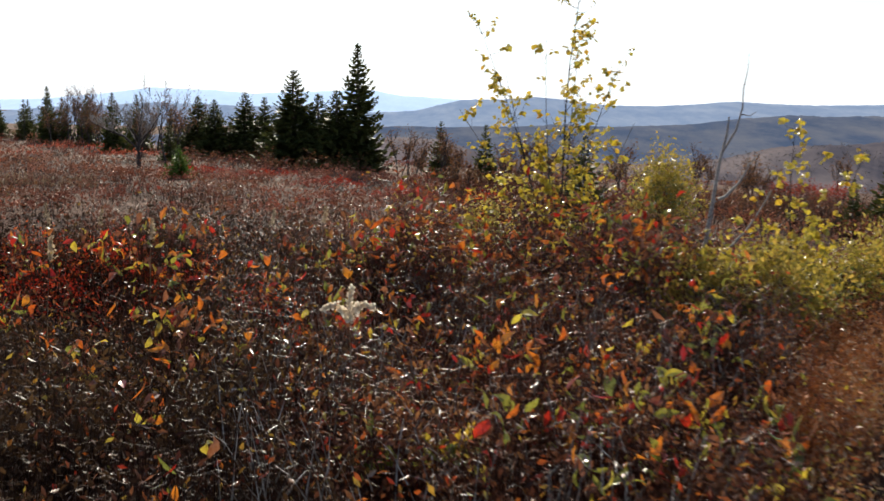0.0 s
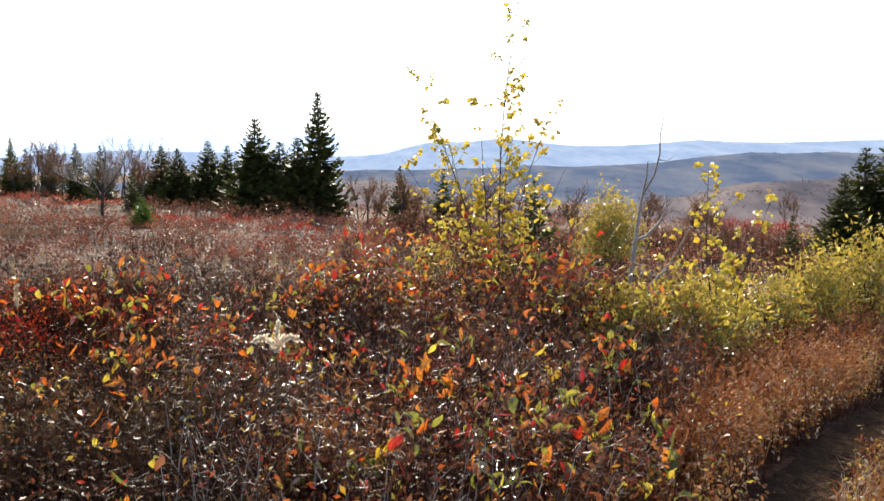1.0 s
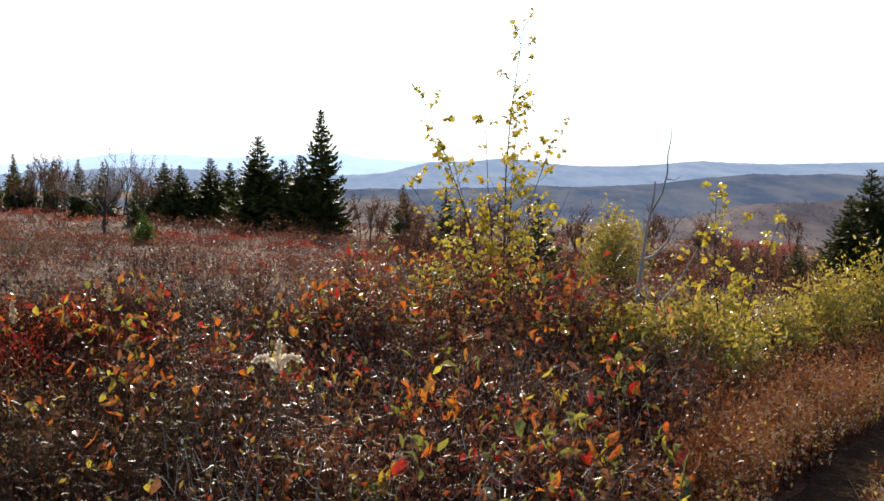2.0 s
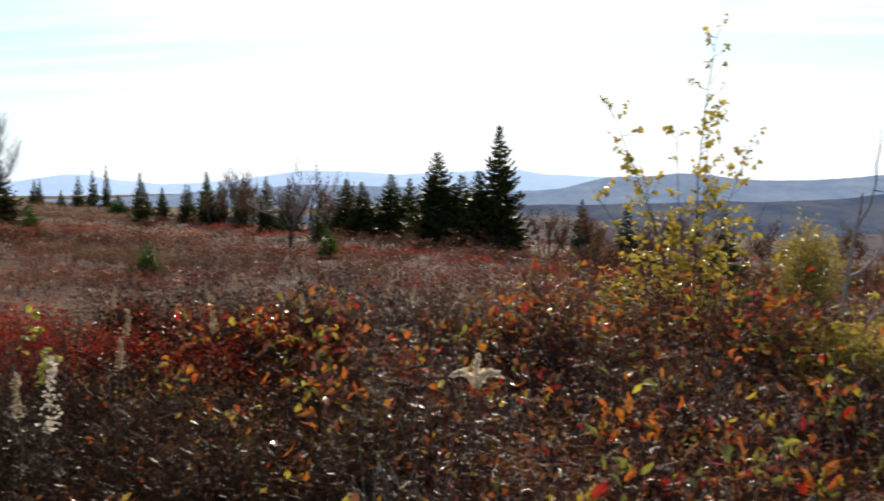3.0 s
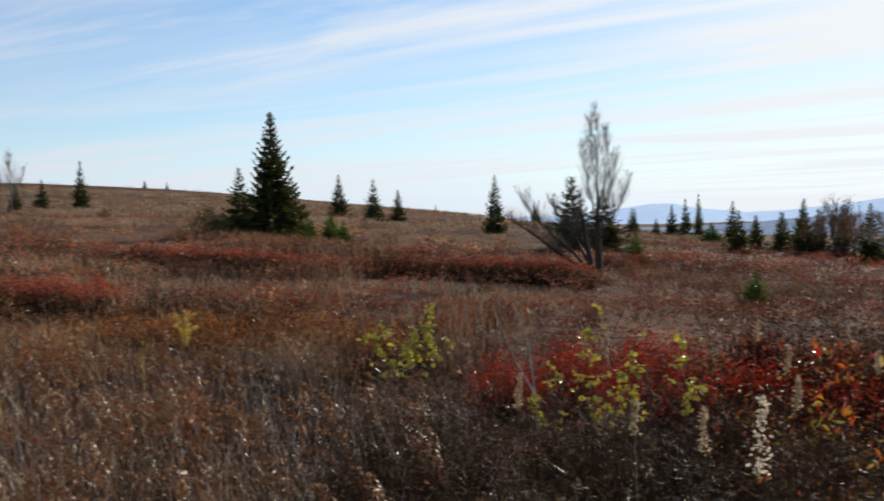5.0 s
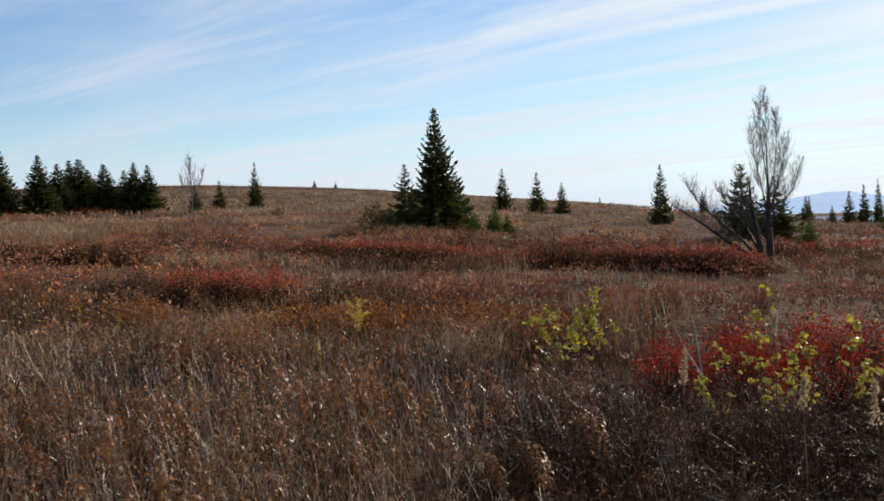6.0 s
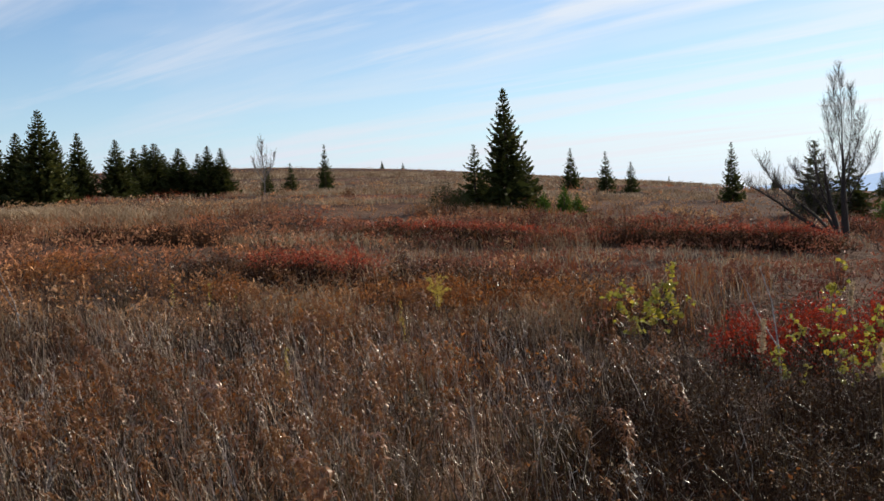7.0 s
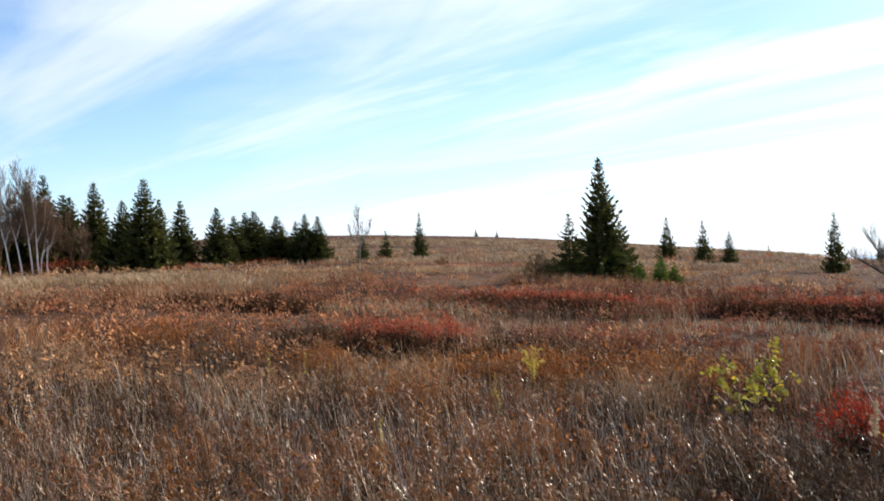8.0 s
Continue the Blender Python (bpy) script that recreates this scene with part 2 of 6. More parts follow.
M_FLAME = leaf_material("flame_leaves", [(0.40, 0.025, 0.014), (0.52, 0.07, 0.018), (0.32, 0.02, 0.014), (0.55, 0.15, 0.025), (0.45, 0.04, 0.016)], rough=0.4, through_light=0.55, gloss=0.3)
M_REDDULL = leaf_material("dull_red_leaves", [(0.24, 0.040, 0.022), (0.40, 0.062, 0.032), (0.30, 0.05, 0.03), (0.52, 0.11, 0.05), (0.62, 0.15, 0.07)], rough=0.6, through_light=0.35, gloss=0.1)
M_YELLOWGREEN = leaf_material("yellow_green_leaves", [(0.184, 0.163, 0.024), (0.368, 0.284, 0.032), (0.258, 0.215, 0.028), (0.460, 0.344, 0.064), (0.184, 0.172, 0.032), (0.534, 0.387, 0.080), (0.405, 0.258, 0.048)], rough=0.4, through_light=0.52, gloss=0.3)
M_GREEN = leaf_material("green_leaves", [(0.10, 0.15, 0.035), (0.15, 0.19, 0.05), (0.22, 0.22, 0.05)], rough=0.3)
M_NEEDLE = leaf_material("spruce_needles", [(0.033, 0.041, 0.013), (0.054, 0.062, 0.016), (0.094, 0.097, 0.025), (0.041, 0.048, 0.015)], rough=0.6, through_light=0.22, blotch=0.1, gloss=0.08)
M_NEEDLE_LIGHT = leaf_material("young_needles", [(0.052, 0.106, 0.015), (0.086, 0.156, 0.021), (0.138, 0.189, 0.031)], rough=0.6, through_light=0.2, blotch=0.1, gloss=0.03)
M_BARK = stem_material("spruce_bark", [(0.10, 0.075, 0.06), (0.14, 0.11, 0.09)], "object", 0.9, 30.0)
M_BARE = stem_material("bare_wood", [(0.028, 0.022, 0.018), (0.048, 0.038, 0.033), (0.077, 0.062, 0.051)], "island", 0.7, 40.0)
M_GREYWOOD = stem_material("grey_wood", [(0.22, 0.19, 0.17), (0.30, 0.27, 0.24)], "object", 0.75, 60.0)
M_PALE = stem_material("pale_wood", [(0.36, 0.33, 0.30), (0.46, 0.43, 0.40)], "island", 0.6, 60.0)
M_BIRCH = stem_material("birch_bark", [(0.625, 0.575, 0.512), (0.775, 0.725, 0.663)], "island", 0.6, 12.0)
M_FLUFF = leaf_material("seed_fluff", [(0.388, 0.294, 0.184), (0.516, 0.404, 0.266), (0.451, 0.345, 0.216)], rough=0.9, through_light=0.4, blotch=0.1, gloss=0.05)
M_CREAM = leaf_material("cream_plumes", [(0.651, 0.554, 0.414), (0.739, 0.660, 0.528)], rough=0.9, through_light=0.5, blotch=0.05, gloss=0.05)
M_GOLDEN = leaf_material("golden_plumes", [(0.48, 0.36, 0.05), (0.58, 0.45, 0.08), (0.40, 0.34, 0.07)], rough=0.7, through_light=0.4, blotch=0.1)
M_WAXY = leaf_material("waxy_leaves", [(0.10, 0.05, 0.025), (0.18, 0.09, 0.04)], rough=0.3, through_light=0.05, blotch=0.1, gloss=0.8)
M_STRAW = stem_material("straw_stalks", [(0.481, 0.351, 0.231), (0.658, 0.508, 0.347), (0.835, 0.665, 0.485)], rough=0.35, gloss=0.6)
M_SILVER = stem_material("silvery_stalks", [(0.432, 0.350, 0.271), (0.600, 0.491, 0.387), (0.792, 0.655, 0.522)], rough=0.3, gloss=0.8)
# stem and leaf colours darkened to paint the shaded side of backlit plants
M_STEM_SHADED = stem_material("shade_dark_stems", [(0.023, 0.011, 0.007), (0.036, 0.018, 0.010), (0.052, 0.027, 0.016), (0.076, 0.042, 0.023), (0.117, 0.071, 0.040)], rough=0.4, stand=1.3, gloss=0.02)
M_LEAF_SHADED = leaf_material("withered_shade_dark_leaves", [(0.028, 0.015, 0.009), (0.046, 0.024, 0.011), (0.084, 0.045, 0.020), (0.147, 0.080, 0.030)], rough=0.45, through_light=0.2, gloss=0.04, stand=1.3)
# tints: tan and straw hues, plus painted light, darker backlit and paler sunlit
M_HEATH = zone_material("heath_foliage", 0.0, (0.90, 0.63, 0.53))
M_HEATH_TAN = zone_material("tawny_sun_tinted_heath", 0.55, (1.30, 1.17, 0.94))
M_HEATH_FAR = zone_material("sun_tinted_heath", 0.75, (1.28, 1.12, 0.90))
M_BRACKEN = leaf_material("golden_brown_bracken", [(0.26, 0.085, 0.022), (0.37, 0.125, 0.030), (0.47, 0.20, 0.052), (0.31, 0.095, 0.026)], rough=0.6, through_light=0.5, blotch=0.15, gloss=0.1, stand=0.8)
M_TREETWIG = stem_material("grey_tree_twigs", [(0.043, 0.036, 0.032), (0.068, 0.057, 0.051), (0.118, 0.102, 0.093)], rough=0.7, gloss=0.05)
M_SILVERTWIG = stem_material("silvery_twigs", [(0.12, 0.088, 0.060), (0.19, 0.145, 0.105), (0.31, 0.25, 0.19)], rough=0.35, gloss=0.35)
M_TWIG = stem_material("brown_twigs", [(0.12, 0.075, 0.05), (0.20, 0.125, 0.08), (0.28, 0.18, 0.115)], rough=0.6, stand=1.5)
M_TWIGLEAF = leaf_material("russet_leaves", [(0.136, 0.064, 0.025), (0.199, 0.091, 0.035), (0.283, 0.133, 0.049)], rough=0.6, through_light=0.2, gloss=0.15, stand=0.8)
M_RUSSET = leaf_material("curled_russet_leaves", [(0.158, 0.065, 0.027), (0.238, 0.099, 0.040), (0.331, 0.162, 0.071), (0.202, 0.078, 0.032)], rough=0.4, through_light=0.25, gloss=0.25)
LEAF_COLOURS = {
    "red": leaf_material("leaf_red", [(0.30, 0.015, 0.01), (0.45, 0.035, 0.015)], "object", 0.28),
    "orange": leaf_material("leaf_orange", [(0.48, 0.10, 0.015), (0.52, 0.20, 0.02)], "object", 0.28),
    "yellow": leaf_material("leaf_yellow", [(0.55, 0.38, 0.03), (0.50, 0.42, 0.05), (0.42, 0.28, 0.03)], "object", 0.3),
    "olive": leaf_material("leaf_olive", [(0.16, 0.17, 0.03), (0.30, 0.27, 0.04), (0.12, 0.15, 0.035)], "object", 0.26),
    "brown": leaf_material("leaf_brown", [(0.12, 0.045, 0.025), (0.22, 0.09, 0.04), (0.17, 0.05, 0.03)], "object", 0.28),
    "shoot": leaf_material("leaf_shoot", [(0.34, 0.33, 0.05), (0.50, 0.42, 0.04), (0.24, 0.27, 0.05), (0.58, 0.44, 0.05)], "object", 0.28),
    "aspen": leaf_material("leaf_aspen", [(0.60, 0.44, 0.03), (0.50, 0.40, 0.04), (0.36, 0.32, 0.05), (0.58, 0.36, 0.03)], "object", 0.32),
}

# ---- mesh helpers ----
rng = np.random.default_rng(11)


class Soup:
    """Gathers many small pieces as arrays and turns them into one mesh."""

    def __init__(self):
        self.v, self.f, self.m, self.count = [], [], [], 0

    def add(self, verts, pattern, slot=0):
        verts = np.asarray(verts, dtype=np.float64)
        n, k = verts.shape[:2]
        if not n:
            return
        idx = self.count + (np.arange(n) * k)[:, None, None] + np.array(pattern)[None]
        self.v.append(verts.reshape(-1, 3))
        self.f.append(idx.reshape(-1, 3))
        self.m.append(np.broadcast_to(np.repeat(np.atleast_1d(slot), len(pattern) if np.ndim(slot) else 1), (n * len(pattern),)) if np.ndim(slot) else np.full(n * len(pattern), slot))
        self.count += n * k

    def mesh(self, name, materials):
        me = bpy.data.meshes.new(name)
        v, f = np.concatenate(self.v), np.concatenate(self.f)
        me.vertices.add(len(v))
        me.vertices.foreach_set("co", v.astype(np.float32).ravel())
        me.loops.add(f.size)
        me.loops.foreach_set("vertex_index", f.astype(np.int32).ravel())
        me.polygons.add(len(f))
        me.polygons.foreach_set("loop_start", np.arange(0, f.size, 3, dtype=np.int32))
        me.polygons.foreach_set("material_index", np.concatenate(self.m).astype(np.int32))
        for mat in materials:
            me.materials.append(mat)
        me.update(calc_edges=True)
        return me


STEM = [(0, 1, 2), (1, 3, 2), (2, 3, 4)]
LEAF = [(0, 1, 2), (0, 2, 3)]
TRI = [(0, 1, 2)]


def unit(v):
    return v / np.maximum(np.linalg.norm(v, axis=-1, keepdims=True), 1e-9)


def heading(n):
    a = rng.uniform(0, 2 * np.pi, n)
    return np.stack([np.cos(a), np.sin(a), np.zeros(n)], 1)


def add_stems(soup, foot, tip, width, slot, bend=0.12):
    n = len(foot)
    length = np.linalg.norm(tip - foot, axis=1, keepdims=True)
    mid = (foot + tip) / 2 + heading(n) * length * bend * rng.uniform(0.2, 1, (n, 1))
    side = heading(n) * width.reshape(-1, 1) / 2
    soup.add(np.stack([foot - side, foot + side, mid - side * 0.8, mid + side * 0.8, tip], 1), STEM, slot)
    return mid


def add_leaves(soup, p, size, slot, up=0.3, wide=0.42):
    n = len(p)
    d = unit(rng.normal(0, 1, (n, 3)) + np.array([0, 0, up]))
    s = unit(np.cross(d, rng.normal(0, 1, (n, 3))))
    nrm = np.cross(d, s)
    L = np.asarray(size).reshape(-1, 1) * np.ones((n, 1))
    mid = p + d * L * 0.5
    left, right = mid + s * L * wide / 2 + nrm * L * 0.08, mid - s * L * wide / 2 + nrm * L * 0.08
    soup.add(np.stack([p, left, p + d * L, right], 1), LEAF, slot)


def add_bushlets(soup, foot, height, lean=0.3, width=0.004, twigs=4, leaves=4, leaf=0.02, stem_slot=0, leaf_slots=(1,), leaf_p=None, top=0.35, tip=None, leaf_wide=0.42):
    """Upright stems with side twigs and small leaves; foot (n, 3), height (n,)."""
    n = len(foot)
    if tip is None:
        tip = foot + heading(n) * (height * lean * rng.uniform(0, 1, n))[:, None] + np.array([0, 0, 1.0]) * height[:, None]
    mid = add_stems(soup, foot, tip, np.full(n, width) * rng.uniform(0.6, 1.4, n), stem_slot)
    ends = []
    for _ in range(twigs):
        f = rng.uniform(0.0, 1.0, (n, 1))
        start = mid * (1 - f) + tip * f
        way = unit(heading(n) + np.array([0, 0, 1.0]) * rng.uniform(-0.1, 1.3, (n, 1)))
        end = start + way * (height * rng.uniform(0.12, 0.34, n))[:, None]
        side = heading(n) * width * 0.35
        soup.add(np.stack([start - side, start + side, end], 1), TRI, stem_slot)
        ends.append((start, end))
    if ends:
        for k in range(leaves):
            a, b = ends[k % len(ends)]
            f = rng.uniform(top, 1.0, (n, 1))
            slots = rng.choice(len(leaf_slots), n, p=leaf_p)
            p = a * (1 - f) + b * f
            sz = leaf * rng.uniform(0.6, 1.5, n)
            for i, sl in enumerate(leaf_slots):
                pick = slots == i
                add_leaves(soup, p[pick], sz[pick], sl, 0.3, leaf_wide)


def add_clumps(soup, cx, cy, radius, height, per, **how):
    """Domed clumps: stems fan out from each centre, tallest in the middle."""
    n = len(cx) * per
    a, rr = rng.uniform(0, 2 * np.pi, n), np.sqrt(rng.uniform(0, 1, n))
    R, H = np.repeat(radius, per), np.repeat(height, per)
    x0, y0 = np.repeat(cx, per), np.repeat(cy, per)
    fx, fy = x0 + np.cos(a) * rr * R * 0.45, y0 + np.sin(a) * rr * R * 0.45
    foot = on_ground(fx, fy)
    tall = H * np.sqrt(np.maximum(1.04 - 0.8 * rr ** 2, 0.05)) * rng.uniform(0.65, 1.12, n)
    tip = np.stack([x0 + np.cos(a) * rr * R, y0 + np.sin(a) * rr * R, foot[:, 2] + tall], 1)
    add_bushlets(soup, foot, tall, tip=tip, **how)


def add_blades(soup, foot, height, width, slot, lean=0.5):
    n = len(foot)
    h = heading(n)
    mid = foot + h * (height * lean * 0.25)[:, None] + np.array([0, 0, 0.6]) * height[:, None]
    tip = foot + h * (height * lean * rng.uniform(0.5, 1.3, n))[:, None] + np.array([0, 0, 1.0]) * (height * rng.uniform(0.75, 1.0, n))[:, None]
    side = heading(n) * width / 2
    soup.add(np.stack([foot - side, foot + side, mid - side * 0.8, mid + side * 0.8, tip], 1), STEM, slot)


TUBE = {k: [(i, (i + 1) % k, k + i) for i in range(k)] + [((i + 1) % k, k + (i + 1) % k, k + i) for i in range(k)] for k in (3, 4, 5, 8)}


def add_tubes(soup, a, b, ra, rb, slot=0, k=4):
    a, b = np.asarray(a, float).reshape(-1, 3), np.asarray(b, float).reshape(-1, 3)
    n = len(a)
    d = unit(b - a)
    ref = np.where(np.abs(d[:, 2:3]) > 0.9, np.array([[1.0, 0, 0]]), np.array([[0, 0, 1.0]]))
    s = unit(np.cross(d, ref))
    t = np.cross(d, s)
    ring = [s * math.cos(2 * math.pi * i / k) + t * math.sin(2 * math.pi * i / k) for i in range(k)]
    ra, rb = np.asarray(ra, float).reshape(-1, 1), np.asarray(rb, float).reshape(-1, 1)
    soup.add(np.stack([a + q * ra for q in ring] + [b + q * rb for q in ring], 1), TUBE[k], slot)


def add_sweep(soup, pts, radii, slot=0, k=4):
    """One connected tube along pts."""
    pts = np.array([tuple(p) for p in pts], float)
    m = len(pts)
    d = np.gradient(pts, axis=0)
    d = unit(d)
    ref = np.array([0.31, 0.95, 0.05])
    s = unit(np.cross(d, ref))
    t = np.cross(d, s)
    rad = np.asarray(radii, float).reshape(-1, 1)
    ring = np.stack([pts + (s * math.cos(2 * math.pi * i / k) + t * math.sin(2 * math.pi * i / k)) * rad for i in range(k)], 1)
    tris = []
    for i in range(m - 1):
        for j in range(k):
            a, b2, c, e = i * k + j, i * k + (j + 1) % k, (i + 1) * k + j, (i + 1) * k + (j + 1) % k
            tris += [(a, b2, c), (b2, e, c)]
    soup.add(ring.reshape(1, -1, 3), tris, slot)


def part(name, me, parent, label="", place=None):
    ob = new(name, me)
    ob.parent = parent
    if place is not None:
        ob.matrix_local = place
    if label:
        ob["label"] = label
    if name in ("seed_head", "woody_frame", "twig_frame", "branchwork", "foliage"):
        ob["kind"] = "stuff"
    return ob


def thing(name, x, y, z, label, category, group="", scale=(1, 1, 1), turn=0.0):
    ob = new(name)
    ob.location, ob.scale, ob.rotation_euler = (x, y, z), scale, (0, 0, turn)
    ob.empty_display_size = 0.2
    return tagged(ob, label, category, group)


# ---- the ground ----
def ground_z(x, y):
    r = np.hypot(x, y)
    u = -0.92 * x - 0.39 * y - 1.0 * np.clip(r / 12, 0, 1)
    z = np.where(u > 0, 2.7 * np.tanh(0.057 * u / 2.7), 1.0 * np.tanh(0.055 * u / 1.0)) * np.clip((r - 1.0) / 7, 0, 1)
    z = z + 2.7 * np.exp(-((x + 158) / 55) ** 2 - ((y - 92) / 46) ** 2) + 2.2 * np.exp(-((x + 175) / 70) ** 2 - ((y - 45) / 50) ** 2)
    w = 0.86 * y + 0.51 * x
    z = z - 0.11 * 8 * np.logaddexp(0, (w - 36) / 8)
    far = np.clip((r - 190) / 600, 0, 1)
    z = z * (1 - far) - 80 * far
    z = z + 0.04 * np.sin(0.9 * x + 0.4 * y) * np.sin(0.7 * y - 0.3 * x + 1) * np.clip((r - 1.5) / 4, 0, 1)
    return np.maximum(z, -80.0)


def gz(x, y):
    return float(ground_z(np.float64(x), np.float64(y)))


def on_ground(x, y, lift=0.0):
    return np.stack([x, y, ground_z(x, y) + lift], 1)


def make_ground():
    rings = np.concatenate([[0.0], np.geomspace(0.6, 60, 90), np.geomspace(62, 4800, 70)])
    n = 300
    ang = np.linspace(0, 2 * np.pi, n, endpoint=False)
    r, a = np.meshgrid(rings[1:], ang, indexing="ij")
    x, y = (r * np.sin(a)).ravel(), (r * np.cos(a)).ravel()
    v = np.concatenate([[[0, 0, gz(0, 0)]], np.stack([x, y, ground_z(x, y)], 1)])
    faces = [(0, 1 + (j + 1) % n, 1 + j) for j in range(n)]
    for i in range(len(rings) - 2):
        for j in range(n):
            p, q = 1 + i * n + j, 1 + i * n + (j + 1) % n
            faces.append((p, q, q + n, p + n))
    me = bpy.data.meshes.new("ground")
    me.from_pydata(v.tolist(), [], faces)
    me.materials.append(M_GROUND)
    for p in me.polygons:
        p.use_smooth = True
    me.update()
    tagged(new("ground", me), "rolling upland ground under brown heath and dry grass", "ground", kind="structure")


make_ground()


def make_ridge(name, label, dist, depth, foot, profile, material, seed, az0=-75.0, az1=60.0, rough=6.0):
    """A long ridge: height over the eye line in degrees, by azimuth; slopes up towards us, falls behind."""
    az = np.arange(az0, az1, 0.12)
    elev = np.interp(az, [p[0] for p in profile], [p[1] for p in profile])
    top = 1.6 + dist * np.tan(np.radians(elev))
    steps = [(-1.0, 0.0), (-0.75, 0.22), (-0.5, 0.5), (-0.25, 0.8), (-0.08, 0.96), (0.0, 1.0), (0.3, 0.7)]
    v, faces = [], []
    for i, a in enumerate(np.radians(az)):
        for s, h in steps:
            d = dist + s * depth
            z = foot + (top[i] - foot) * h
            z += rough * h * noise.noise(Vector((az[i] * 0.35 + seed, s * 3, seed))) + 0.25 * rough * h * noise.noise(Vector((az[i] * 2.5, s * 7, seed))) + 0.25 * rough * h * noise.noise(Vector((az[i] * 7.0, s * 9, seed)))
            v.append((d * math.sin(a), d * math.cos(a), z))
    k = len(steps)
    for i in range(len(az) - 1):
        for j in range(k - 1):
            p = i * k + j
            faces.append((p, p + k, p + k + 1, p + 1))
    me = bpy.data.meshes.new(name)
    me.from_pydata(v, [], faces)
    me.materials.append(material)
    for p in me.polygons:
        p.use_smooth = True
    me.update()
    tagged(new(name, me), label, "mountain ridge", kind="structure")


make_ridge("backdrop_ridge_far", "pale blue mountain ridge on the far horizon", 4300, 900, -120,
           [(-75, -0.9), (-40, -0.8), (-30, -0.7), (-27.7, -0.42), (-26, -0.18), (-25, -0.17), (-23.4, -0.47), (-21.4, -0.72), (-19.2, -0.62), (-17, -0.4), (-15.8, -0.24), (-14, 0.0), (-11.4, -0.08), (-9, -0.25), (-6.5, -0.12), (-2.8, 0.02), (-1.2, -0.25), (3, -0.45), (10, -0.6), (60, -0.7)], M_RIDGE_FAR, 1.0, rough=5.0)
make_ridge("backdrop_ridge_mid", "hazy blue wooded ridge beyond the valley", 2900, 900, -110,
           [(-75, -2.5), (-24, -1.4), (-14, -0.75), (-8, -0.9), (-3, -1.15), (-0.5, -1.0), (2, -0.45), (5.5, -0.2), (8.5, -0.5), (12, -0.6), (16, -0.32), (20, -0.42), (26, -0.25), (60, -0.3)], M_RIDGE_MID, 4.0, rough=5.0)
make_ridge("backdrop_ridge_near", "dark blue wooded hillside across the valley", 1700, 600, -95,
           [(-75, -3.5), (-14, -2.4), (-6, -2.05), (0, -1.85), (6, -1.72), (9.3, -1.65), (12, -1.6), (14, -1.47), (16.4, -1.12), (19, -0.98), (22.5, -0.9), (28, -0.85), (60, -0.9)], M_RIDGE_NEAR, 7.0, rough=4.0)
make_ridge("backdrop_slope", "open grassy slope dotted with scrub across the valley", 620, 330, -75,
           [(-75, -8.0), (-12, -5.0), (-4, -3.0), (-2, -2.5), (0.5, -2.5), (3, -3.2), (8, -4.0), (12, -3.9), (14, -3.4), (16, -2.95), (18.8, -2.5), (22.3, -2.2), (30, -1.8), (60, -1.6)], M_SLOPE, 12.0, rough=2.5)


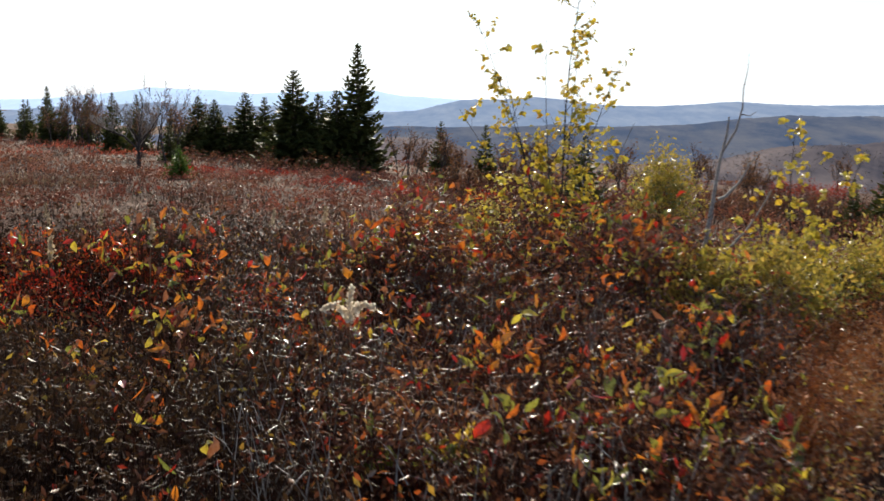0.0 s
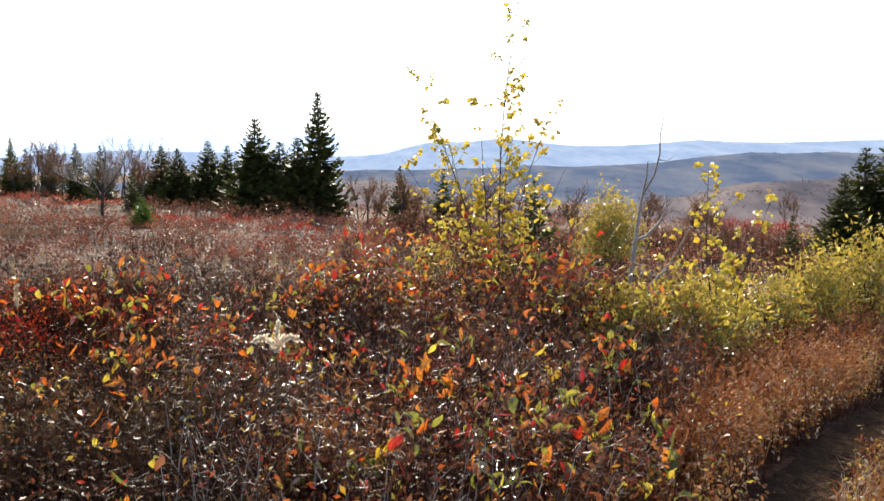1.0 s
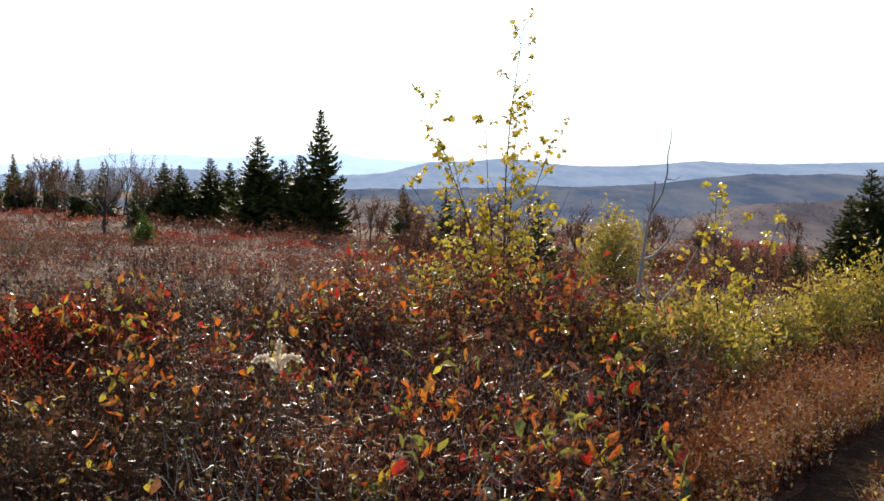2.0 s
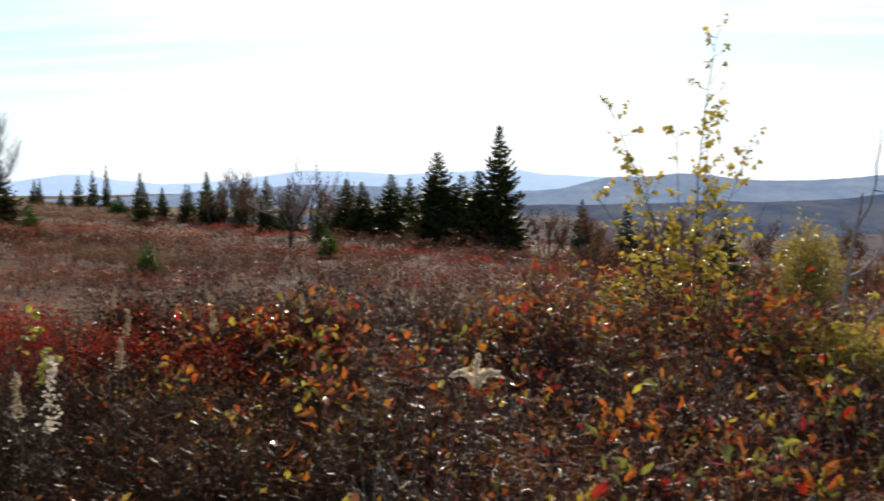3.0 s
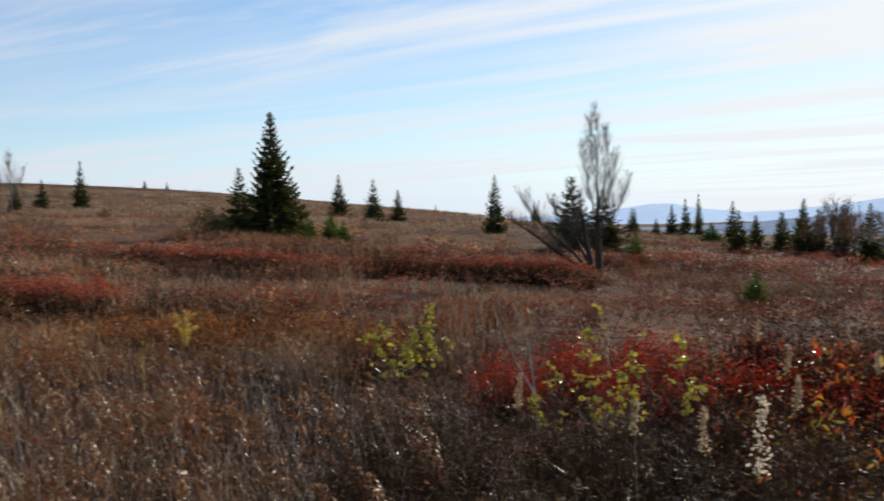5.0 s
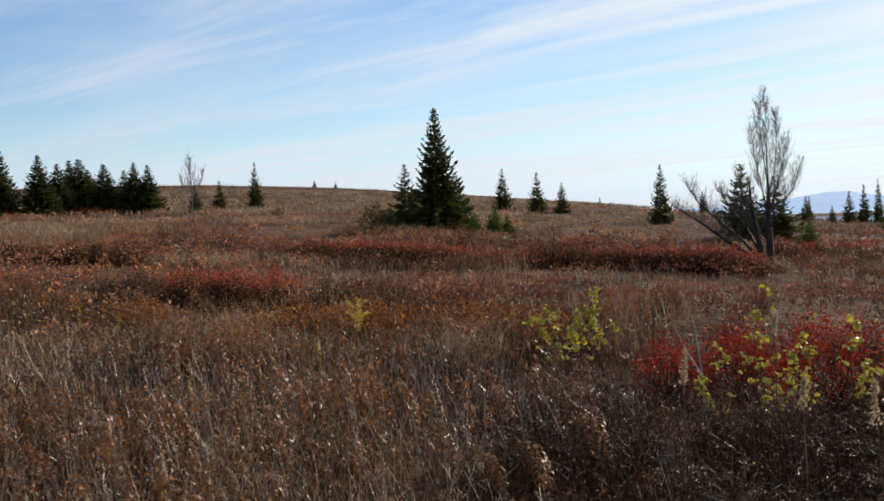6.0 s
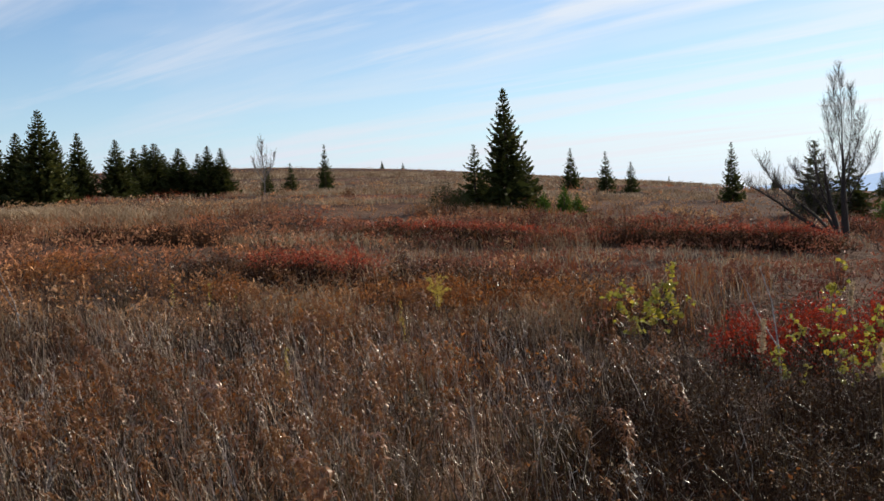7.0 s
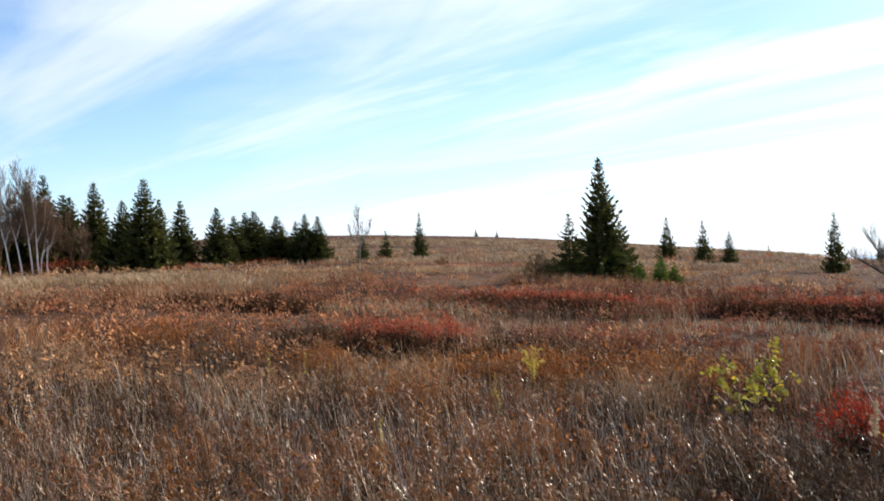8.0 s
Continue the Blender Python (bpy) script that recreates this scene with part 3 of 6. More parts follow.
# ---- trees ----
def spruce_meshes(seed, whorls, per, stations, width=0.24, material=M_NEEDLE, ragged=0.2):
    """A spruce one metre tall, to be scaled: tapered trunk and whorls of separate boughs that sag and turn up at the tip, each with close side twigs."""
    local = np.random.default_rng(seed)
    trunk, crown = Soup(), Soup()
    zs = np.linspace(0, 1, 9)
    bow = 0.005 * np.sin(zs * 5 + seed)
    add_sweep(trunk, np.stack([bow, bow * 0.6, zs], 1), 0.017 * (1 - zs) + 0.002, k=8)
    A, B, C = [], [], []
    up = np.array([0, 0, 1.0])

    def needle_twig(p, d, length, breadth):
        w = unit(np.cross(d, local.normal(0, 1, 3) + up)) * breadth
        q = p + d * length * 0.42
        A.append(p), B.append(q - w), C.append(q + w)
        A.append(q - w), B.append(p + d * length), C.append(q + w)

    for i in range(whorls):
        f = i / (whorls - 1)
        z0 = 0.045 + 0.92 * f ** 0.94
        taper = (1 - z0) ** 1.05 * min(1.0, 0.8 + 2.2 * z0)
        n = max(5, int(round(per * (1 - 0.45 * f))))
        for j in range(n):
            a = 2 * math.pi * (j + local.uniform(-0.3, 0.3)) / n + i * 2.4
            L = (width * 0.66 * taper + 0.012) * local.uniform(1 - ragged, 1 + 0.5 * ragged)
            out, side = np.array([math.cos(a), math.sin(a), 0.0]), np.array([-math.sin(a), math.cos(a), 0.0])
            lift = -0.32 + 0.95 * f + local.uniform(-0.1, 0.1)
            root = np.array([0, 0, min(0.98, z0 + local.uniform(-0.4, 0.4) * 0.93 / whorls)])

            def along(t):
                return root + out * L * t + up * L * (lift * t - 0.22 * math.sin(t * 2.8) + 0.30 * t ** 3)

            m = max(3, int(stations * (0.35 + 0.65 * (1 - f))))
            for s in range(m):
                t = 0.14 + 0.86 * (s + local.uniform(0.2, 0.8)) / m
                p, ahead = along(t), unit(along(t + 0.05) - along(t - 0.05))
                fan = 0.36 * L * (1.08 - t) ** 0.7 + 0.011
                for sg in (-1, 1):
                    needle_twig(p, unit(ahead * local.uniform(0.6, 1.0) + side * sg * local.uniform(0.45, 0.95) - up * local.uniform(0.0, 0.35)), fan * local.uniform(0.7, 1.15), fan * 0.26)
                if local.random() < 0.7:
                    needle_twig(p, unit(ahead * local.uniform(0.1, 0.6) + side * local.uniform(-0.4, 0.4) - up), fan * local.uniform(0.5, 0.95), fan * 0.28)
            needle_twig(along(0.8), unit(along(1.05) - along(0.8)), 0.3 * L + 0.01, 0.07 * L + 0.003)
            needle_twig(along(0.1), unit(along(0.75) - along(0.1)), 0.75 * L, 0.2 * L)
    # the leader with its short upright shoots
    needle_twig(np.array([0, 0, 0.93]), up, 0.075, 0.005)
    for k in range(12):
        a = k * 2.4
        needle_twig(np.array([0, 0, 0.90 + 0.008 * k]), unit(np.array([math.cos(a), math.sin(a), 1.1])), 0.034 - 0.0016 * k, 0.004)
    crown.add(np.stack([A, B, C], 1), TRI)
    return trunk.mesh("spruce_trunk", [M_BARK]), crown.mesh("spruce_crown", [material])


SPRUCE = {
    "full": [spruce_meshes(s, 25, 11, 9, w) for s, w in ((1, 0.40), (2, 0.36), (3, 0.42))],
    "open": [spruce_meshes(s, 25, 10, 11, w, ragged=0.34) for s, w in ((5, 0.33), (6, 0.36))],
    "small": [spruce_meshes(s, 17, 10, 6, w, ragged=0.25) for s, w in ((8, 0.40), (9, 0.44), (10, 0.36))],
    "young": [spruce_meshes(s, 12, 14, 7, w, M_NEEDLE_LIGHT, 0.3) for s, w in ((12, 0.78), (13, 0.86))],
    }
TRUNK_SINK = 0.12


def spruce(x, y, h, kind="small", wide=1.0, label="dark green spruce tree standing in the heath", group="spruces"):
    choice = SPRUCE[kind]
    wide *= 1.3
    tr, cr = choice[int(abs(x * 7 + y * 13)) % len(choice)]
    ob = thing("spruce_tree", x, y, gz(x, y) - TRUNK_SINK * 0.5, label, "tree", group, (h * wide, h * wide, h + TRUNK_SINK * 0.5), (x * 3.7 + y) % 6.28)
    part("trunk", tr, ob)
    part("crown", cr, ob)
    return ob


for x, y, h, wide in ((-2.15, 32.14, 3.67, 1.12), (-4.13, 33.2, 2.88, 1.52), (-24.69, 23.4, 3.87, 1.0)):
    spruce(x, y, h, "full" if x == -4.13 else "open", wide, "tall dark spruce with ragged drooping boughs", "tall spruces")
FULL = [(-3.41, 33.4, 2.23, 1.73), (-2.79, 32.27, 2.31, 1.67), (-5.54, 36.76, 2.1, 1.37), (-5.98, 35.48, 2.17, 1.51), (-6.93, 35.3, 1.86, 1.53), (-7.67, 36.38, 1.98, 1.48),
        (9.7, 21.4, 2.3, 1.6), (10.3, 21.3, 2.75, 1.6), (8.9, 20.5, 1.75, 1.6), (-42.64, 15.42, 3.75, 1.19), (-46.18, 17.39, 3.07, 1.06), (-45.48, 15.5, 2.96, 1.38),
        (-48.36, 15.23, 3.9, 1.06), (-47.71, 12.86, 4.12, 1.06), (-48.75, 13.96, 3.34, 1.5), (-52.05, 20.76, 3.24, 1.31), (-48.89, 21.3, 2.84, 1.31),
        (-49.08, 26.95, 2.41, 1.25), (-49.4, 26.37, 2.54, 1.25), (-50.77, 26.56, 2.16, 1.38), (-50.06, 25.11, 2.42, 1.69), (-51.75, 24.64, 2.71, 1.69),
        (-53.11, 24.79, 2.69, 1.69), (-51.0, 23.17, 2.43, 1.69), (-53.99, 26.2, 2.22, 1.69), (-46.1, 9.3, 3.9, 1.25), (-46.8, 11.9, 3.8, 1.25), (-47.6, 13.9, 3.2, 1.38), (-47.0, 10.5, 3.2, 1.38)]
for x, y, h, wide in FULL:
    spruce(x, y, h, "full", wide)
SMALL = [(-7.18, 30.16, 1.04, 1.3), (-13.12, 37.79, 1.96, 1.0), (-14.52, 39.41, 1.45, 1.2), (-15.33, 39.1, 1.26, 1.1), (-14.45, 35.14, 1.47, 1.2), (-11.93, 38.18, 1.76, 0.9),
         (-9.99, 34.59, 1.86, 1.0), (0.28, 30.61, 1.59, 1.2), (1.39, 28.07, 1.56, 1.2), (2.57, 18.83, 1.47, 1.2), (7.18, 18.67, 1.0, 1.0),
         (-19.19, 46.39, 1.87, 1.0), (-25.22, 54.67, 2.1, 0.8), (-25.02, 52.56, 1.72, 0.9), (-24.59, 54.96, 2.44, 0.6), (-34.46, 66.86, 1.62, 0.7), (-15.78, 45.54, 1.95, 1.0),
         (-16.51, 45.28, 1.52, 1.2), (-20.1, 51.41, 1.38, 1.1), (-26.33, 23.55, 2.14, 1.1), (-25.67, 25.26, 1.81, 1.1), (-43.45, 46.85, 2.4, 0.9), (-36.78, 42.21, 2.14, 1.0),
         (-35.81, 43.03, 1.6, 1.2), (-25.79, 37.18, 2.4, 0.9), (-42.83, 67.37, 1.62, 0.9), (-17.1, 28.6, 2.2, 1.45), (-16.75, 29.9, 1.9, 1.5), (-25.83, 49.58, 1.32, 1.0),
         (-24.75, 50.12, 0.9, 1.1), (-143.08, 109.46, 1.6, 1.0), (-140.96, 112.18, 1.5, 1.0), (-109.79, 142.73, 2.6, 0.9), (-52.92, 35.94, 2.67, 0.75), (-49.58, 31.38, 1.61, 1.2),
         (-45.72, 27.56, 1.38, 1.3)]
for x, y, h, wide in SMALL:
    spruce(x, y, h, "small", wide, "small dark spruce far off in the heath")
class Branching:
    """Grows a leafless tree as tapering connected tubes."""

    def __init__(self, seed):
        self.rnd = random.Random(seed)
        self.limbs, self.ends = [], []

    def grow(self, p, d, length, rad, depth, fork=3, wander=0.2, rise=0.1, shrink=0.5, splay=0.6, steps=4, thin=0.6):
        pts, radii = [p.copy()], [rad]
        for s in range(steps):
            d = (d + Vector([self.rnd.gauss(0, wander) for _ in range(3)]) * 0.5 + Vector((0, 0, rise))).normalized()
            p = p + d * length / steps
            pts.append(p.copy())
            radii.append(rad * (1 - 0.75 * (s + 1) / steps))
            if depth > 0 and s > 0:
                for _ in range(fork if s < steps - 1 else 2):
                    a = self.rnd.uniform(0, 6.283)
                    side = Vector((math.cos(a), math.sin(a), self.rnd.uniform(0.0, 0.6))).normalized()
                    nd = (d + side * splay * self.rnd.uniform(0.5, 1.3)).normalized()
                    self.grow(p.copy(), nd, length * shrink * self.rnd.uniform(0.6, 1.1), radii[-1] * thin, depth - 1, fork, wander, rise, shrink, splay, 3, thin)
        self.limbs.append((pts, radii, depth))
        self.ends.append((p, d))

    def mesh(self, name, materials, levels, k=4, fine=0.0035):
        soup = Soup()
        for pts, radii, depth in self.limbs:
            if depth in levels:
                add_sweep(soup, pts, [max(r, fine) for r in radii], k=k)
        return soup.mesh(name, materials)


def bare_tree(name, x, y, label, stems, material, depth=3, group="", fine=0.005, leaves=None, splay=0.6, fork=3, shrink=0.5, steps=4, thin=0.6):
    """stems: (dx, dy, direction, length, radius, rise) for each trunk."""
    ob = thing(name, x, y, gz(x, y) - 0.05, label, "tree", group)
    ends = []
    for i, (dx, dy, d, length, rad, rise) in enumerate(stems):
        tree = Branching(int(abs(x * 31 + y * 17)) + i)
        tree.grow(Vector((dx, dy, 0)), Vector(d).normalized(), length, rad, depth, fork, 0.2, rise, shrink, splay, steps, thin)
        part("trunk", tree.mesh("bare_trunk", [material], (depth,), 5, fine), ob)
        part("branchwork", tree.mesh("bare_branches", [material], tuple(range(depth)), 3, fine), ob)
        ends += tree.ends
    if leaves:
        soup = Soup()
        pts = np.array([tuple(p) for p, d in ends])
        pts = np.repeat(pts, leaves[1], axis=0) + rng.normal(0, 0.05, (len(pts) * leaves[1], 3))
        add_leaves(soup, pts, rng.uniform(0.03, 0.06, len(pts)), 0)
        part("foliage", soup.mesh("tree_leaves", [leaves[0]]), ob, "thin russet leaves left on the twigs")
    return ob


def twiggy_tree(name, x, y, label, limbs, bark, twig, group="", fine=0.004, scale=1.0, turn=0.0):
    """limbs: (radius, points, twigs, twig length); upright side twigs, each with finer ones, along every limb."""
    ob = thing(name, x, y, gz(x, y) - 0.05, label, "tree", group, (scale, scale, scale), turn)
    rnd = random.Random(int(abs(x * 31 + y * 17)))
    spray = Soup()
    for i, (rad, pts, twigs, reach) in enumerate(limbs):
        pts = [Vector(p) for p in pts]
        one = Soup()
        n = len(pts)
        add_sweep(one, pts, [max(fine, rad * (1 - 0.9 * k / (n - 1))) for k in range(n)], k=6)
        part("trunk" if i == 0 else "limb", one.mesh("tree_limb", [bark]), ob)
        for _ in range(twigs):
            f = rnd.uniform(0.25, 1.0) * (n - 1)
            k = min(n - 2, int(f))
            s = pts[k].lerp(pts[k + 1], f - k)
            along = (pts[k + 1] - pts[k]).normalized()
            a = rnd.uniform(0, 6.283)
            side = Vector((math.cos(a), math.sin(a), 0))
            L = reach * rnd.uniform(0.45, 1.0) * (1.2 - 0.75 * f / (n - 1))
            d = (along * 0.35 + side * rnd.uniform(0.35, 0.9) + Vector((0, 0, 0.55))).normalized()
            m = s + d * L * 0.45
            e = m + (d * 0.5 + Vector((rnd.gauss(0, 0.12), rnd.gauss(0, 0.12), 0.6))).normalized() * L * 0.6
            r0 = max(fine, min(rad * 0.16, fine * 2.2))
            add_sweep(spray, [s, m, e], [r0, max(fine, r0 * 0.6), fine * 0.5], k=3)
            for _ in range(4):
                g = rnd.uniform(0.25, 0.95)
                s2 = s.lerp(m, g * 2) if g < 0.5 else m.lerp(e, g * 2 - 1)
                b2 = rnd.uniform(0, 6.283)
                e2 = s2 + (d * 0.8 + Vector((math.cos(b2), math.sin(b2), 0.7)) * 0.7).normalized() * L * rnd.uniform(0.2, 0.5)
                add_sweep(spray, [s2, s2.lerp(e2, 0.5) + Vector((0, 0, -0.01)), e2], [fine * 0.7, fine * 0.6, fine * 0.4], k=3)
    part("branchwork", spray.mesh("tree_twigs", [twig]), ob)
    return ob


twiggy_tree("bare_tree", -10.97, 19.09, "leafless grey tree with low spreading limbs and fine twigs",
            [(0.09, [(0.02, 0, 0), (0.01, 0, 0.5), (0.0, 0, 1.0), (0.0, 0.02, 1.5), (-0.02, 0.02, 2.1)], 30, 0.6),
             (0.08, [(-0.10, 0, 0.0), (-0.20, 0.05, 0.35), (-0.33, 0.1, 0.8), (-0.42, 0.1, 1.25), (-0.46, 0.1, 1.8)], 60, 0.6),
             (0.055, [(-0.12, 0, 0.04), (-0.45, -0.1, 0.30), (-0.85, -0.2, 0.56), (-1.2, -0.3, 0.84), (-1.55, -0.4, 1.08), (-1.9, -0.4, 1.25)], 110, 0.7),
             (0.038, [(-0.12, 0, 0.08), (-0.55, -0.05, 0.55), (-1.05, -0.1, 0.95), (-1.45, -0.15, 1.3), (-1.7, -0.15, 1.7)], 100, 0.7),
             (0.034, [(-0.14, 0, 0.2), (-0.5, 0.05, 0.75), (-0.85, 0.1, 1.15), (-1.15, 0.1, 1.55)], 90, 0.7),
             (0.032, [(-0.2, 0.03, 0.4), (-0.48, 0.1, 0.95), (-0.65, 0.15, 1.45), (-0.72, 0.15, 1.95)], 56, 0.55),
             (0.016, [(0.0, 0, 1.0), (-0.16, 0.05, 1.6), (-0.30, 0.05, 2.2), (-0.36, 0.05, 2.75)], 110, 0.5),
             (0.017, [(0.01, 0, 0.75), (0.24, 0.05, 1.15), (0.48, 0.1, 1.55), (0.62, 0.15, 2.0)], 90, 0.55),
             (0.015, [(0.01, 0, 1.1), (0.22, -0.05, 1.55), (0.38, -0.1, 2.0), (0.46, -0.1, 2.5)], 90, 0.55),
             (0.012, [(0.0, 0, 1.3), (0.1, 0.1, 1.9), (0.16, 0.1, 2.5), (0.14, 0.1, 3.0)], 100, 0.5),
             (0.010, [(0.0, 0, 1.6), (-0.08, 0.0, 2.2), (-0.14, 0.0, 2.8), (-0.16, 0.0, 3.2)], 90, 0.45),
             (0.010, [(0.0, 0, 1.8), (0.03, -0.05, 2.4), (0.02, -0.05, 3.0), (-0.02, -0.03, 3.4)], 90, 0.45)], M_BARE, M_TREETWIG, fine=0.0026)
twiggy_tree("bare_tree", -7.08, 26.57, "small crooked leafless tree with pale spreading twigs",
            [(0.055, [(0, 0, 0), (0.02, 0, 0.6), (0.08, 0, 1.15), (0.15, 0, 1.7)], 34, 0.75), (0.035, [(0, 0, 0.5), (-0.35, 0, 0.8), (-0.75, 0, 0.95), (-1.15, 0, 1.15)], 34, 0.6), (0.03, [(0, 0, 0.6), (0.3, 0, 0.95), (0.55, 0, 1.35)], 22, 0.6), (0.03, [(0, 0, 0.75), (-0.3, 0, 1.15), (-0.6, 0.05, 1.55)], 30, 0.6)], M_BARE, M_GREYWOOD, fine=0.0065)
twiggy_tree("bare_tree", -43.5, 26.02, "slender leafless pale tree standing alone", [(0.03, [(0, 0, 0), (0.02, 0.02, 1.0), (-0.05, 0, 1.9), (0.0, 0, 2.6)], 60, 1.0), (0.02, [(0, 0, 0.7), (-0.3, -0.2, 1.3), (-0.45, -0.3, 1.9)], 22, 0.7), (0.02, [(0, 0, 0.8), (0.25, 0.3, 1.4), (0.35, 0.45, 2.0)], 22, 0.7)], M_GREYWOOD, M_GREYWOOD, fine=0.006)
for dx, dy, tilt, L in ((0, 0.25, -1.05, 4.3), (0.1, 0.6, -0.55, 4.2), (0.2, 0.78, -0.2, 3.9), (0.0, 0.9, 0.5, 2.6), (-0.2, -0.5, -1.3, 3.6), (0.1, -0.2, -0.9, 3.9), (-0.5, 1.3, 0.1, 2.8), (-0.4, -1.3, -0.7, 3.8)):
    L *= 1.14
    twiggy_tree("birch_tree", -42.88 + dx, 10.4 + dy, "leafless birch with a slim white trunk and brown twigs",
                [(0.044, [(0, 0, 0), (0.0, 0.15 * tilt, L * 0.22), (0.1, 0.42 * tilt, L * 0.45), (0.05, 0.75 * tilt, L * 0.68), (0.0, tilt, L * 0.85)], 80, 1.3),
                 (0.03, [(0.0, 0.2 * tilt, L * 0.28), (0.1, 0.3 + 0.3 * tilt, L * 0.42), (0.1, 0.42 + 0.4 * tilt, L * 0.62)], 40, 1.0)], M_BIRCH, M_TWIG, "birches by the spruce wood", 0.007)
for x, y, h in ((-44.6, 9.2, 3.4), (-44.9, 10.3, 3.5), (-44.2, 8.2, 3.3), (-44.0, 11.8, 2.6), (-43.3, 12.9, 1.9)):
    bare_tree("bare_tree", x, y, "leafless brown tree behind the birches", [(0, 0, (0.05, 0.05, 1), h * 0.8, 0.035, 0.1), (0.1, 0.1, (0.1, 0.35, 1), h * 0.7, 0.028, 0.1), (-0.1, -0.1, (-0.1, -0.35, 1), h * 0.7, 0.028, 0.1)], M_TWIG, 2, "brown trees", 0.0075, splay=0.55, fork=5, shrink=0.45, steps=6)
for x, y, h in ((-6.6, 27.4, 1.9), (-9.2, 35.0, 1.4), (-7.8, 33.0, 1.4), (-11.0, 36.5, 1.3), (-8.3, 31.0, 1.3), (-10.4, 33.5, 1.2), (-12.4, 36.0, 1.1), (1.5, 24.5, 1.0), (-0.6, 27.5, 1.2), (0.2, 28.5, 1.3), (3.0, 24.0, 1.1), (5.2, 25.0, 1.0), (2.0, 26.5, 1.2), (6.8, 23.5, 0.9)):
    bare_tree("russet_tree", x, y, "small deciduous tree with thin russet foliage", [(0, 0, (0.05, 0, 1), h * 0.75, 0.03, 0.08), (0.1, 0, (0.3, 0.1, 1), h * 0.65, 0.02, 0.08)], M_BARE, 2, "russet trees", 0.005, (M_TWIGLEAF, 7))


wood = random.Random(21)
for _ in range(26):
    az, r = wood.uniform(-18.5, -9), wood.uniform(37, 46)
    x, y = r * math.sin(radians(az)), r * math.cos(radians(az))
    h = wood.uniform(1.1, 1.9)
    if wood.random() < 0.35:
        spruce(x, y, h * 1.05, "small", 1.1, "small dark spruce far off in the heath")
    else:
        bare_tree("russet_tree", x, y, "small deciduous tree with thin russet foliage", [(0, 0, (wood.uniform(-0.2, 0.2), 0, 1), h * 0.75, 0.03, 0.08), (0.1, 0, (0.3, 0.1, 1), h * 0.65, 0.02, 0.08)], M_BARE, 2, "russet trees", 0.0055, (M_TWIGLEAF, 7))
for _ in range(16):
    az, r = wood.uniform(-2, 24), wood.uniform(22, 34)
    x, y = r * math.sin(radians(az)), r * math.cos(radians(az))
    h = wood.uniform(0.7, 1.15)
    bare_tree("russet_tree", x, y, "small deciduous tree with thin russet foliage", [(0, 0, (wood.uniform(-0.2, 0.2), 0, 1), h * 0.75, 0.02, 0.08), (0.1, 0, (0.3, 0.1, 1), h * 0.65, 0.015, 0.08)], M_BARE, 2, "russet trees", 0.005, (M_TWIGLEAF, 7))


def valley_woods():
    """Far trees on the slope across the valley, too many to count."""
    soup = Soup()
    n = 3200
    az = np.radians(rng.uniform(-8, 32, n))
    d = rng.uniform(330, 612, n)
    x, y = d * np.sin(az), d * np.cos(az)
    grove = patchy(x, y, 0.02, 2.0) + 0.6 * patchy(x, y, 0.055, 1.0) + 0.25 * rng.uniform(-1, 1, n) > 0.72
    x, y, az, d = x[grove], y[grove], az[grove], d[grove]
    foot, top = -75.0, 1.6 + 620 * np.tan(np.radians(np.interp(np.degrees(az), [-12, -4, -2, 0.5, 3, 8, 12, 14, 16, 18.8, 22.3, 32], [-5.0, -3.0, -2.5, -2.5, -3.2, -4.0, -3.9, -3.4, -2.95, -2.5, -2.2, -1.75])))
    rise = np.interp((d - 620) / 330, [-1.0, -0.75, -0.5, -0.25, -0.08, 0.0], [0.0, 0.22, 0.5, 0.8, 0.96, 1.0])
    z = foot + (top - foot) * rise
    base = np.stack([x, y, z], 1)
    tall = rng.uniform(0.7, 2.0, (len(x), 1))
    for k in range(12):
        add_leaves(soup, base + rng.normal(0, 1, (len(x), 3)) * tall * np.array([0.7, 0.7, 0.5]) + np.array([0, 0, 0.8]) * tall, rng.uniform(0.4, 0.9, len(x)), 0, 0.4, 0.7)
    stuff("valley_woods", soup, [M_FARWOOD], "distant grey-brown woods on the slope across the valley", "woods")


# ---- leaves as pieces ----
def leaf_mesh(name, length, width, curl, material, blunt=False):
    bm = bmesh.new()
    rows = ((0.0, 0.02), (0.22, 0.75 if blunt else 0.6), (0.5, 1.0), (0.78, 0.75 if blunt else 0.55), (1.0, 0.03))
    prev = None
    uneven = random.Random(int(abs(curl) * 1000 + width * 5000))
    for t, w in rows:
        z = curl * length * math.sin(t * 2.6)
        y = length * t
        bow = width * 0.25 * uneven.uniform(-1, 1) * t
        a, c = uneven.uniform(0.75, 1.15), uneven.uniform(0.75, 1.15)
        vs = [bm.verts.new((bow - width / 2 * w * a, y, z + width * uneven.uniform(0.05, 0.3) * w)), bm.verts.new((bow, y, z)), bm.verts.new((bow + width / 2 * w * c, y, z + width * uneven.uniform(0.05, 0.3) * w))]
        if prev:
            bm.faces.new((prev[0], prev[1], vs[1], vs[0]))
            bm.faces.new((prev[1], prev[2], vs[2], vs[1]))
        prev = vs
    me = bpy.data.meshes.new(name)
    bm.to_mesh(me)
    bm.free()
    me.materials.append(material)
    return me


